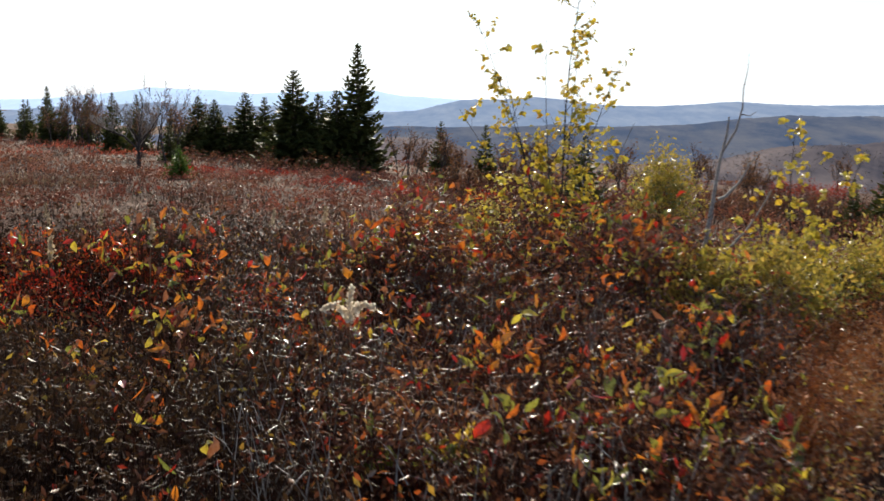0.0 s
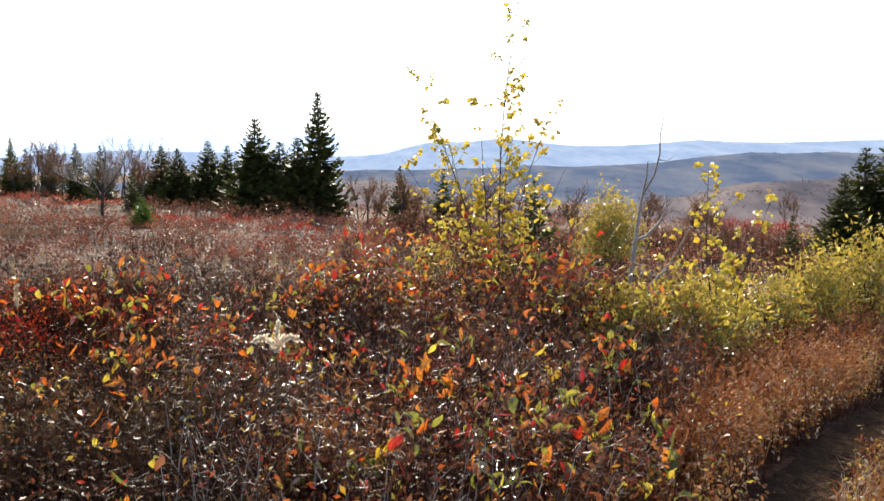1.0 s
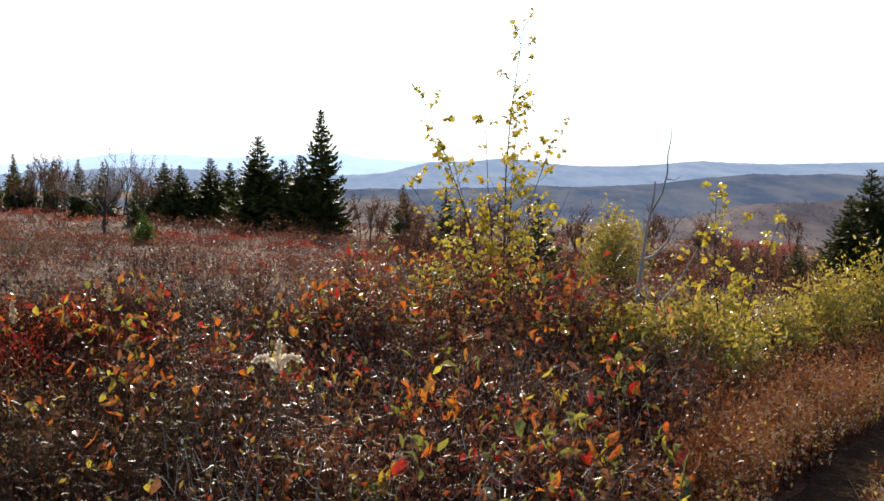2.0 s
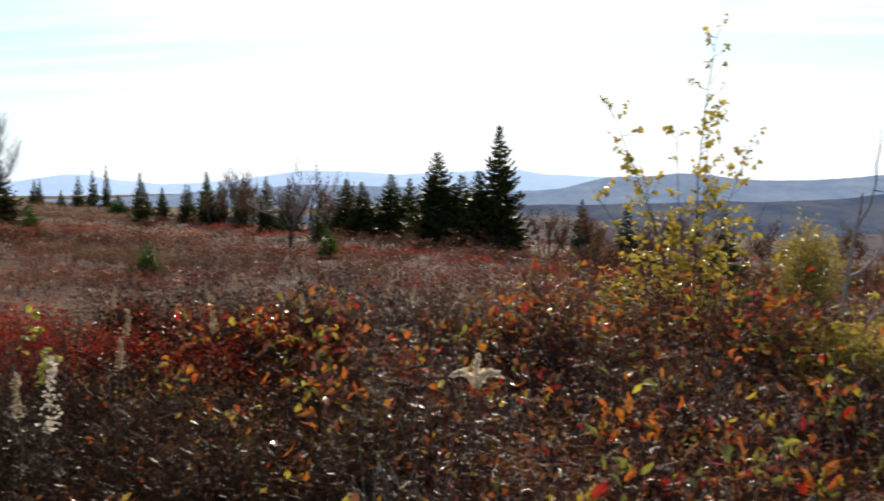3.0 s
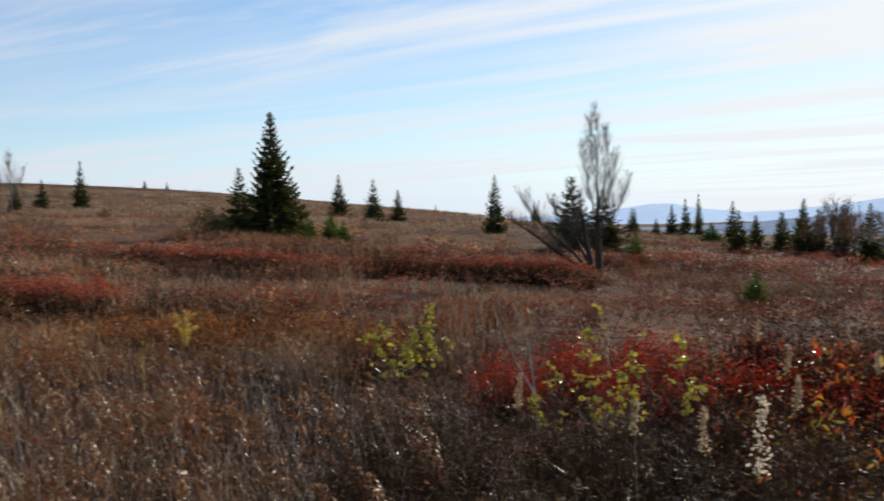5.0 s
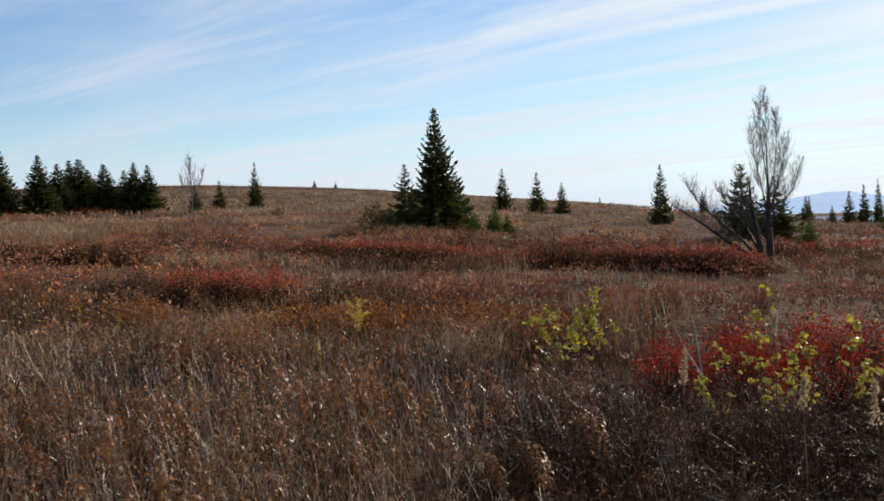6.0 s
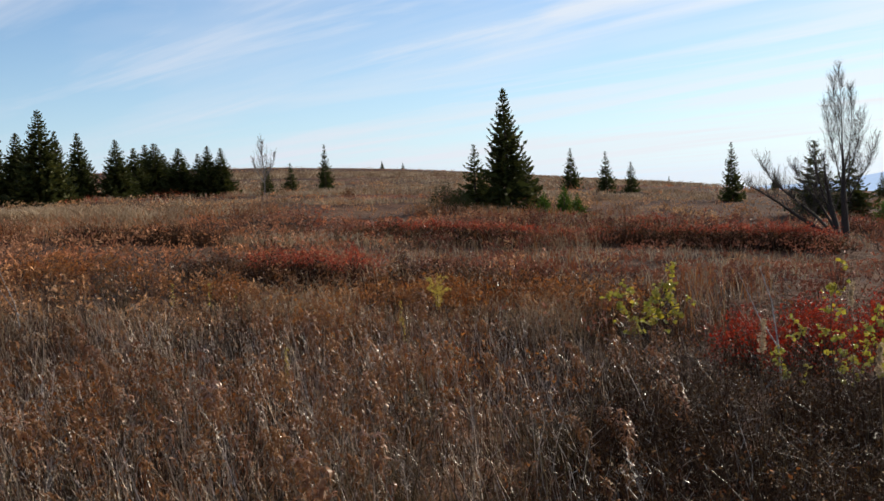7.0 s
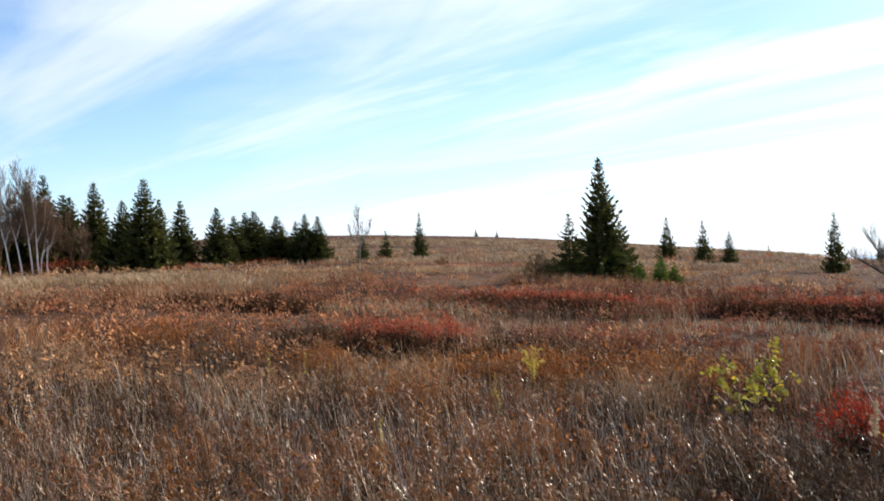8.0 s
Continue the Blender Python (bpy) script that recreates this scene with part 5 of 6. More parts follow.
def curled_stalk_meshes(seed, material):
    """A withered stalk 0.6 m tall: a leaning stem that nods at the top, with curled leaves down its upper half."""
    local = np.random.default_rng(seed)
    t = np.linspace(0, 1, 9)
    pts = np.stack([-0.14 * t - 0.10 * np.maximum(t - 0.7, 0) ** 1.2, 0.02 * np.sin(5 * t + seed), 0.6 * t - 0.55 * np.maximum(t - 0.8, 0) ** 1.6], 1)
    stem, leaves = Soup(), Soup()
    add_sweep(stem, pts, 0.0042 * (1 - 0.7 * t), k=4)
    n = 46
    f = local.uniform(0.45, 1.0, n) ** 0.8
    p = np.stack([np.interp(f, t, pts[:, k]) for k in range(3)], 1)
    a = local.uniform(0, 2 * np.pi, n)
    out = np.stack([np.cos(a), np.sin(a), np.zeros(n)], 1)
    side = np.stack([-np.sin(a), np.cos(a), np.zeros(n)], 1)
    L, up = local.uniform(0.028, 0.058, (n, 1)), np.array([0, 0, 1.0])
    w = side * L * local.uniform(0.09, 0.17, (n, 1))
    twist = local.normal(0, 0.25, (n, 3)) * L
    q1, q2, q3 = p + out * L * 0.45 + up * L * 0.25, p + out * L * 0.8 + twist * 0.5, p + out * L * 0.7 - up * L * 0.55 + twist
    leaves.add(np.stack([p - w * 0.3, p + w * 0.3, q1 - w, q1 + w, q2 - w * 0.9, q2 + w * 0.9, q3], 1), CURL)
    return stem.mesh("curled_stem", [M_SILVERTWIG]), leaves.mesh("curled_leaves", [material])


CURLED = [curled_stalk_meshes(k, M_RUSSET if k % 3 else M_TWIGLEAF) for k in range(7)]
n_made = 0
while n_made < 130:
    az, r = pick.uniform(-82, -40), math.sqrt(pick.uniform(3.1 ** 2, 8.2 ** 2))
    x, y = r * math.sin(radians(az)), r * math.cos(radians(az))
    if math.sin(x * 2.1 + 1.0) * math.sin(y * 2.3) < pick.uniform(-0.9, 0.5) - (0.5 if az < -58 else 0.0):
        continue
    size = pick.uniform(0.75, 1.12) * (0.85 if az > -52 else 1.0)
    ob = thing("withered_stalk", x, y, gz(x, y) - 0.02, "withered stalk with curled rust-brown leaves nodding at the top", "dry plant", "withered stalks", (size, size, size), 0.83 + pick.uniform(-0.9, 0.9))
    stem, leaves = pick.choice(CURLED)
    part("stem", stem, ob)
    part("foliage", leaves, ob)
    n_made += 1

# ---- foreground leafy shrubs ----
MIXED = ("orange", "red", "yellow", "olive", "brown", "orange", "brown", "olive", "orange", "brown")
LEAFY_LABEL = "thin-stemmed shrub with scattered orange, red and olive leaves"
n_made = 0
while n_made < 100:
    az, r = pick.uniform(-22, 15.5), math.sqrt(pick.uniform(2.9 ** 2, 8.8 ** 2))
    x, y = r * math.sin(radians(az)), r * math.cos(radians(az))
    if x > 0.28 * y - 0.2 and r < 6:
        continue
    if az < -4 and r < 5.2 and pick.random() < 0.8:
        continue
    leafy_shrub(x, y, (0.50 + 0.055 * (r - 3)) * pick.uniform(0.85, 1.15), pick.randint(11, 18), MIXED, LEAFY_LABEL, 1.12)
    n_made += 1
leafy_shrub(0.87, 4.38, 0.55, 22, ("red", "orange", "orange", "yellow", "olive"), "shrub with a cluster of glossy orange-red leaves", 1.45)
leafy_shrub(1.2, 4.3, 0.45, 18, ("olive", "brown", "orange", "olive"), "shrub with glossy olive and orange leaves", 1.3)
leafy_shrub(1.05, 3.9, 0.42, 18, ("olive", "orange", "brown", "yellow"), "shrub with glossy olive and orange leaves", 1.3)
leafy_shrub(-0.02, 4.3, 0.42, 20, ("olive", "olive", "yellow"), "low plant with broad olive-green leaves", 1.5)
for x, y, h, n in ((0.7, 4.0, 0.5, 18), (0.55, 4.5, 0.6, 16), (1.3, 4.7, 0.5, 18), (0.95, 4.9, 0.6, 16), (0.4, 3.8, 0.45, 16), (1.15, 3.6, 0.4, 14), (0.75, 3.55, 0.4, 14)):
    leafy_shrub(x, y, h, n, ("olive", "orange", "yellow", "olive", "red", "brown"), "shrub with glossy olive and orange leaves", 1.25)
leafy_shrub(-0.3, 4.2, 0.42, 16, ("olive", "olive", "brown"), "low plant with broad olive-green leaves", 1.2)
leafy_shrub(0.1, 4.95, 0.8, 16, ("orange", "red", "orange"), "shrub with upright orange leaves", 1.2)
leafy_shrub(0.35, 4.75, 0.85, 12, ("yellow", "olive", "orange"), "shrub with upright yellow-green leaves", 1.2)

for i in range(16):
    leafy_shrub(pick.uniform(-0.5, 1.9), pick.uniform(7.2, 9.3), pick.uniform(0.95, 1.3), pick.randint(24, 34), ("orange", "yellow", "orange", "brown", "olive", "red"), "tall thin shrub with orange and yellow leaves below the aspen", 1.25)

# ---- heath cover ----
TRAIL = np.array([(-9.0, -18.0), (-4.0, -8.5), (-1.2, -2.4), (0.0, 0.0), (1.96, 4.8), (2.6, 5.74), (3.2, 6.62), (4.4, 8.3), (6.4, 12.5), (11.4, 22.0)])


def make_trail():
    """A narrow worn rut of dark soil."""
    m, nt = fresh("trail_soil")
    pos = nt.nodes.new("ShaderNodeNewGeometry").outputs["Position"]
    n1 = node(nt, "ShaderNodeTexNoise", Scale=9.0, Detail=6.0, Roughness=0.65)
    n2 = node(nt, "ShaderNodeTexNoise", Scale=60.0, Detail=4.0)
    nt.links.new(pos, n1.inputs["Vector"])
    nt.links.new(pos, n2.inputs["Vector"])
    col = mixed(nt, 1.0, ramp(nt, [(0.35, (0.030, 0.020, 0.014)), (0.6, (0.055, 0.037, 0.025)), (0.75, (0.10, 0.07, 0.045))], n1.outputs["Fac"]), ramp(nt, [(0.35, (0.6, 0.6, 0.6)), (0.7, (1.25, 1.2, 1.15))], n2.outputs["Fac"]), "MULTIPLY")
    skin = node(nt, "ShaderNodeBsdfPrincipled", Roughness=1.0)
    skin.inputs["Specular IOR Level"].default_value = 0.0
    nt.links.new(col, skin.inputs["Base Color"])
    bump = node(nt, "ShaderNodeBump", Strength=0.8, Distance=0.03)
    nt.links.new(n2.outputs["Fac"], bump.inputs["Height"])
    nt.links.new(bump.outputs["Normal"], skin.inputs["Normal"])
    finish(nt, skin.outputs[0])
    line = []
    for (ax, ay), (bx, by) in zip(TRAIL[:-1], TRAIL[1:]):
        k = max(2, int(math.hypot(bx - ax, by - ay) / 0.12))
        line += [(ax + (bx - ax) * i / k, ay + (by - ay) * i / k) for i in range(k)]
    line = np.array(line)
    for _ in range(12):
        line[1:-1] = (line[:-2] + 2 * line[1:-1] + line[2:]) / 4
    d = unit(np.gradient(line, axis=0))
    v, faces = [], []
    for i, ((x, y), (dx, dy)) in enumerate(zip(line, d)):
        wide = 0.16 + 0.05 * noise.noise(Vector((i * 0.13, 3.0, 0)))
        for j in range(7):
            f = (j / 3 - 1) * (wide + 0.03 * noise.noise(Vector((i * 0.4, j // 4 * 9.0, 5))))
            px, py = x + dy * f, y - dx * f
            v.append((px, py, gz(px, py) + 0.022 - 0.016 * (1 - abs(j / 3 - 1)) + 0.008 * noise.noise(Vector((px * 6, py * 6, 1)))))
    for i in range(len(line) - 1):
        for j in range(6):
            p = i * 7 + j
            faces.append((p, p + 1, p + 8, p + 7))
    me = bpy.data.meshes.new("trail")
    me.from_pydata(v, [], faces)
    me.materials.append(m)
    for p in me.polygons:
        p.use_smooth = True
    me.update()
    tagged(new("trail", me), "narrow footpath of dark bare soil through the grass", "footpath", kind="structure")


make_trail()


def trail_side(x, y):
    """Signed distance from the trail's middle line; plus to its right."""
    best, sign = np.full(x.shape, 1e9), np.ones(x.shape)
    for (ax, ay), (bx, by) in zip(TRAIL[:-1], TRAIL[1:]):
        dx, dy = bx - ax, by - ay
        t = np.clip(((x - ax) * dx + (y - ay) * dy) / (dx * dx + dy * dy), 0, 1)
        px, py = x - ax - t * dx, y - ay - t * dy
        d = np.hypot(px, py)
        near = d < best
        best = np.where(near, d, best)
        sign = np.where(near, np.sign(px * dy - py * dx), sign)
    return best * sign


def scatter(n, az0, az1, r0, r1):
    a = np.radians(rng.uniform(az0, az1, n))
    r = np.sqrt(rng.uniform(r0 ** 2, r1 ** 2, n))
    return r * np.sin(a), r * np.cos(a)


def patchy(x, y, scale, seed=0.0):
    """Smooth clumping between 0 and 1."""
    v = np.sin(x * scale + seed) * np.sin(y * scale * 1.13 + 2 * seed) + 0.6 * np.sin((x + y) * scale * 1.9 + seed) * np.sin((x - y) * scale * 2.3 + 1.0)
    return np.clip(0.5 + 0.45 * v, 0, 1)


CLEAR = [(-4.2, 6.6, 1.15), (-3.3, 6.8, 1.1), (-2.4, 6.8, 0.9), (-5.25, 5.96, 0.6), (-4.9, 5.5, 0.45), (-3.6, 5.9, 0.7), (-10.1, 6.2, 0.8), (-7.45, 5.77, 0.6), (-7.0, 5.4, 0.5), (-0.39, 3.88, 0.2), (-6.8, 16.6, 1.2), (-6.3, 15.4, 0.8), (-5.39, 23.39, 1.0), (-10.97, 19.09, 1.3), (-7.08, 26.57, 1.0), (-22.1, 22.9, 1.3), (-24.7, 23.4, 1.4)]


def lowered(x, y):
    """Plants stand lower round the shrubs and shoots that rise out of the cover."""
    f = np.ones(x.shape)
    for cx, cy, rad in CLEAR:
        d = np.hypot(x - cx, y - cy) * 0.88
        f = np.minimum(f, np.clip(0.42 + 0.58 * (d - rad * 0.7) / (rad * 0.5), 0.42, 1.0))
    return f


HOLLOWS = [(9.4, 11.6, -74, -44), (14.8, 18.6, -58, -26)]


def hollow(x, y):
    """The cover is low in the hollows before the shrub banks."""
    r, az = np.hypot(x, y), np.degrees(np.arctan2(x, y))
    f = np.ones(x.shape)
    for r0, r1, a0, a1 in HOLLOWS:
        inside = np.clip(np.minimum(r - r0, r1 - r) / 0.4, 0, 1) * np.clip(np.minimum(az - a0, a1 - az) / 4, 0, 1)
        f = np.minimum(f, 1 - 0.68 * inside)
    return f


def stuff(name, soup, materials, label, category):
    tagged(new(name, soup.mesh(name, materials)), label, category, kind="stuff")


# the dark leafy thicket in front
soup = Soup()
x, y = scatter(560, -27, 17, 2.2, 9.5)
keep = trail_side(x, y) < -0.45 - 0.5 * np.clip((y - 4.6) / 2, 0, 1)
x, y = x[keep], y[keep]
r = np.hypot(x, y)
h = (0.50 + 0.055 * (r - 3)) * rng.uniform(0.7, 1.12, len(x)) * lowered(x, y)
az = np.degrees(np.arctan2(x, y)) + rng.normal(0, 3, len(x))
# the left part takes the colours with shade painted in
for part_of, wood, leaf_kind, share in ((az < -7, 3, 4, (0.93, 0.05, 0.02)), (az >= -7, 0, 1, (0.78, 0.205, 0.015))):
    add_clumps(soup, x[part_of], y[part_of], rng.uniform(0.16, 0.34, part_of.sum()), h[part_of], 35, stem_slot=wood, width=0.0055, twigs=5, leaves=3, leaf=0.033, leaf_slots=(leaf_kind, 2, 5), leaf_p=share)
x, y = rng.uniform(-0.5, 1.9, 60), rng.uniform(7.3, 9.5, 60)
add_clumps(soup, x, y, rng.uniform(0.18, 0.34, 60), rng.uniform(0.75, 1.15, 60), 30, width=0.006, twigs=6, leaves=5, leaf=0.042, leaf_slots=(1, 2), leaf_p=(0.62, 0.38))
x, y = scatter(3500, -27, 17, 2.2, 9.5)
keep = trail_side(x, y) < -0.5
x, y = x[keep], y[keep]
add_bushlets(soup, on_ground(x, y), rng.uniform(0.2, 0.5, len(x)), 0.5, 0.004, 4, 4, 0.034, 0, (1, 2), (0.75, 0.25))
# bare arching twigs that glint over the thicket
x, y = scatter(850, -12, 17, 2.4, 8.0)
keep = trail_side(x, y) < -0.6
x, y = x[keep], y[keep]
n = len(x)
foot = on_ground(x, y, 0.3) + heading(n) * 0.05
reach = heading(n) * rng.uniform(0.08, 0.3, (n, 1))
rise = np.array([0, 0, 1.0]) * rng.uniform(0.12, 0.36, (n, 1)) * (0.8 + 0.05 * np.hypot(x, y))[:, None]
for k in range(4):
    f0, f1 = k / 4, (k + 1) / 4
    add_stems(soup, foot + reach * f0 + rise * math.sin(f0 * 1.9), foot + reach * f1 + rise * math.sin(f1 * 1.9), np.full(n, 0.0072 - 0.0013 * k), 6, 0.03)
stuff("thicket", soup, [M_STEM_RED, M_BROWN, M_AUTUMN, M_STEM_SHADED, M_LEAF_SHADED, M_WAXY, M_SILVERTWIG], "dense thicket of dark red-brown twigs with small autumn leaves", "shrubs")

# grey-brown dry meadow: tangle below painted shade-dark, fine wands with seed tops above
LEFTWARD = np.array([-0.67, -0.74, 0.0])
soup = Soup()
x, y = scatter(430, -92, -16, 2.6, 11)
dark = scatter(260, -48, -18, 2.2, 6.5)
x, y = np.concatenate([x, dark[0]]), np.concatenate([y, dark[1]])
keep = (rng.uniform(0, 1, len(x)) < np.clip((-np.degrees(np.arctan2(x, y)) - 16) / 14, 0, 1)) & (trail_side(x, y) < -0.5)
x, y = x[keep], y[keep]
r, az = np.hypot(x, y), np.degrees(np.arctan2(x, y))
h = rng.uniform(0.36, 0.52, len(x)) * np.where(az > -46, 0.78 + 0.35 * patchy(x, y, 1.2, 2.0), 0.35 + 0.85 * patchy(x, y, 2.9, 2.0)) * lowered(x, y) * hollow(x, y)
# the right part is moved to the kind with painted shade
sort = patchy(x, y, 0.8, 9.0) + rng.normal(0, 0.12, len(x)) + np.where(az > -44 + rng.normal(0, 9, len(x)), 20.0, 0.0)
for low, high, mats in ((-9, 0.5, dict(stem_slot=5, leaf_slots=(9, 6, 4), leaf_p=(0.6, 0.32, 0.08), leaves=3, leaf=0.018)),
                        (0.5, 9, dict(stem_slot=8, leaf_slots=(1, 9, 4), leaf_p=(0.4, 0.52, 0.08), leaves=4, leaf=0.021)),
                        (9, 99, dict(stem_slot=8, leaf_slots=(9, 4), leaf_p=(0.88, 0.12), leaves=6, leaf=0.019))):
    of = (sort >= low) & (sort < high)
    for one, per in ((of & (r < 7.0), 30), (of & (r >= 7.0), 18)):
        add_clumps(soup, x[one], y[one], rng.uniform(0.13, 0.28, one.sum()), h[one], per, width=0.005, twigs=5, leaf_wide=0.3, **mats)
# low filler, coloured dark like the shade between the stems
x, y = scatter(2600, -92, -18, 2.0, 11)
add_bushlets(soup, on_ground(x, y), rng.uniform(0.12, 0.30, len(x)) * lowered(x, y) * hollow(x, y), 0.5, 0.0045, 3, 2, 0.016, 8, (1, 2), (0.75, 0.25))
for n, seed, thick, mats in ((4600, 1.0, 0.0042, dict(stem_slot=5, twigs=5, leaves=5, leaf=0.015, leaf_slots=(6, 9, 10), leaf_p=(0.5, 0.35, 0.15))),
                             (3200, 4.0, 0.0050, dict(stem_slot=0, twigs=5, leaves=6, leaf=0.018, leaf_slots=(10, 1, 2), leaf_p=(0.5, 0.3, 0.2))),
                             (1700, 7.0, 0.0050, dict(stem_slot=11, twigs=5, leaves=4, leaf=0.014, leaf_slots=(6, 12), leaf_p=(0.6, 0.4)))):
    x, y = scatter(n, -95, -26, 2.5, 10.5)
    az = np.degrees(np.arctan2(x, y))
    keep = (patchy(x, y, 5.0, seed) > 0.47) & (rng.uniform(0, 1, n) < np.clip((-az - 24) / 16, 0.0, 1)) & (trail_side(x, y) < -0.5)
    x, y = x[keep], y[keep]
    n = len(x)
    h = rng.uniform(0.38, 0.62, n) * (0.42 + 0.78 * patchy(x, y, 2.9, 2.0)) * lowered(x, y) * hollow(x, y)
    foot = on_ground(x, y)
    tip = foot + LEFTWARD * (h * rng.uniform(-0.15, 0.2, n))[:, None] + heading(n) * (h * 0.2 * rng.uniform(0, 1, n))[:, None] + np.array([0, 0, 1.0]) * h[:, None]
    add_bushlets(soup, foot, h * 0.8, tip=tip, width=thick, leaf_wide=0.5, top=0.55, **mats)
stuff("dry_meadow", soup, [M_STEM_GREY, M_BROWN, M_RUST, M_HEATH, M_WAXY, M_STEM_ASH, M_ASH, M_STEM_RED, M_STEM_SHADED, M_LEAF_SHADED, M_TWIGLEAF, M_SILVERTWIG, M_FLUFF], "thick stand of dry grey-brown meadow stems", "dry plants")

# tawny grass standing between the meadow clumps
soup = Soup()
x, y = scatter(46000, -95, -34, 9.0, 34)
keep = patchy(x, y, 0.42, 5.0) > 0.76
x, y = x[keep], y[keep]
add_blades(soup, on_ground(x, y), rng.uniform(0.2, 0.45, len(x)) * lowered(x, y), 0.012, np.where(rng.uniform(0, 1, len(x)) < 0.5, 0, 1))
x, y = scatter(4200, -95, -58, 3.5, 13)
keep = patchy(x, y, 0.9, 12.0) > np.where(np.degrees(np.arctan2(x, y)) < -60, 0.5, 0.75)
x, y = x[keep], y[keep]
add_blades(soup, on_ground(x, y), rng.uniform(0.2, 0.5, len(x)) * lowered(x, y) * hollow(x, y), 0.0055, np.where(rng.uniform(0, 1, len(x)) < 0.6, 0, 1), 0.8)
for r0, r1, a0, a1 in HOLLOWS:
    x, y = scatter(2600, a0, a1, r0, r1)
    keep = patchy(x, y, 1.1, 3.0) > 0.4
    x, y = x[keep], y[keep]
    add_blades(soup, on_ground(x, y), rng.uniform(0.12, 0.26, len(x)), 0.0045 + 0.0004 * r0, np.where(rng.uniform(0, 1, len(x)) < 0.88, 0, 1), 0.8)
stuff("tawny_grass", soup, [M_GRASS, M_RUST], "tawny and rust coloured dry grass in drifts", "grass")

# long drifts of straw-coloured grass across the heath
soup = Soup()
DRIFTS = [(20.5, 22.5, -36, -17, 3200, 0.26), (27.5, 32.0, -84, -64, 6500, 0.34), (46, 54, -52, -34, 4500, 0.2), (62, 80, -64, -46, 4500, 0.2), (95, 135, -66, -42, 5000, 0.2), (19.5, 21.5, -62, -42, 2600, 0.22), (33, 38, -90, -58, 4200, 0.25), (40, 44, -70, -50, 3000, 0.22), (11.5, 14.0, -90, -74, 1500, 0.3), (22.5, 26.5, -86, -64, 7000, 0.3), (56, 64, -66, -44, 4500, 0.22), (80, 96, -62, -38, 4500, 0.22)]
for r0, r1, a0, a1, n, tall in DRIFTS:
    x, y = scatter(int(n * 0.75), a0, a1, r0, r1)
    keep = patchy(x, y, 5.0 / (r1 - r0 + 2.0), a0) > 0.38
    x, y = x[keep], y[keep]
    add_blades(soup, on_ground(x, y), tall * rng.uniform(0.6, 1.2, len(x)), 0.0007 * r0 + 0.004, 0, 0.8)
for _ in range(70):
    a0, r0 = rng.uniform(-86, -22), rng.uniform(26, 130) 
    wide, deep = rng.uniform(3.0, 9.0), 0.05 * r0 * rng.uniform(0.4, 1.0)
    x, y = scatter(int(rng.uniform(250, 520)), a0, a0 + wide, r0, r0 + deep)
    keep = patchy(x, y, 5.0 / (deep + 2.0), a0) > 0.4
    x, y = x[keep], y[keep]
    add_blades(soup, on_ground(x, y), rng.uniform(0.12, 0.3) * rng.uniform(0.6, 1.2, len(x)), 0.0008 * r0 + 0.004, 0, 0.8)
for cx, cy, along, deep, n, tall in ((-103, 60, 9, 9, 2200, 0.4), (-108, 67, 8, 8, 1800, 0.4), (-96, 74, 10, 7, 2000, 0.36), (-88, 76, 8, 6, 1500, 0.36), (-58, 72, 7, 8, 1700, 0.34), (-52, 27.5, 5, 3, 1300, 0.3), (-44.5, 30, 5, 2.5, 1000, 0.28), (-29, 8.5, 4, 1.6, 2600, 0.4), (-31, 12, 3.5, 1.4, 1600, 0.36), (-49, 47, 6, 4, 1200, 0.3)):
    u, v = rng.normal(0, along * 0.5, n), rng.normal(0, deep * 0.5, n)
    r = math.hypot(cx, cy)
    x, y = cx + (cy * u + cx * v) / r, cy + (-cx * u + cy * v) / r
    add_blades(soup, on_ground(x, y), tall * rng.uniform(0.6, 1.2, n), 0.0007 * r + 0.005, 0, 0.8)
stuff("straw_drifts", soup, [M_GRASS], "drifts of straw-coloured dry grass across the heath", "grass")

# rust-brown bracken patches
soup = Soup()
for cx, cy, spread_r, n in ((-7.2, 7.1, 0.7, 55), (-8.3, 6.5, 0.6, 45), (-7.7, 7.5, 0.6, 45), (-9.2, 6.1, 0.6, 30), (-6.7, 7.3, 0.5, 30), (-7.8, 4.6, 0.7, 30), (-10.8, 5.6, 0.8, 40), (-5.6, 4.3, 0.6, 25), (-6.2, 2.2, 0.8, 40), (-13.5, 4.6, 1.2, 60)):
    x, y = cx + rng.normal(0, spread_r * 0.5, n), cy + rng.normal(0, spread_r * 0.5, n)
    add_clumps(soup, x, y, rng.uniform(0.12, 0.24, n), rng.uniform(0.28, 0.48, n) * lowered(x, y), 12, width=0.005, twigs=4, leaves=7, leaf=0.034, leaf_wide=0.3, leaf_slots=(1, 2), leaf_p=(0.55, 0.45))
for cx, cy, wide, n in ((-6.5, 6.1, 0.35, 260), (-6.8, 6.6, 0.3, 140), (-8.6, 5.2, 0.5, 260)):
    x, y = cx + rng.normal(0, wide * 0.6, n), cy + rng.normal(0, wide * 0.6, n)
    add_blades(soup, on_ground(x, y), rng.uniform(0.3, 0.58, n) * lowered(x, y), 0.0055, 3, 0.6)
stuff("bracken", soup, [M_STEM_RED, M_BRACKEN, M_TWIGLEAF, M_GRASS], "withered rust-brown bracken in patches", "ferns")

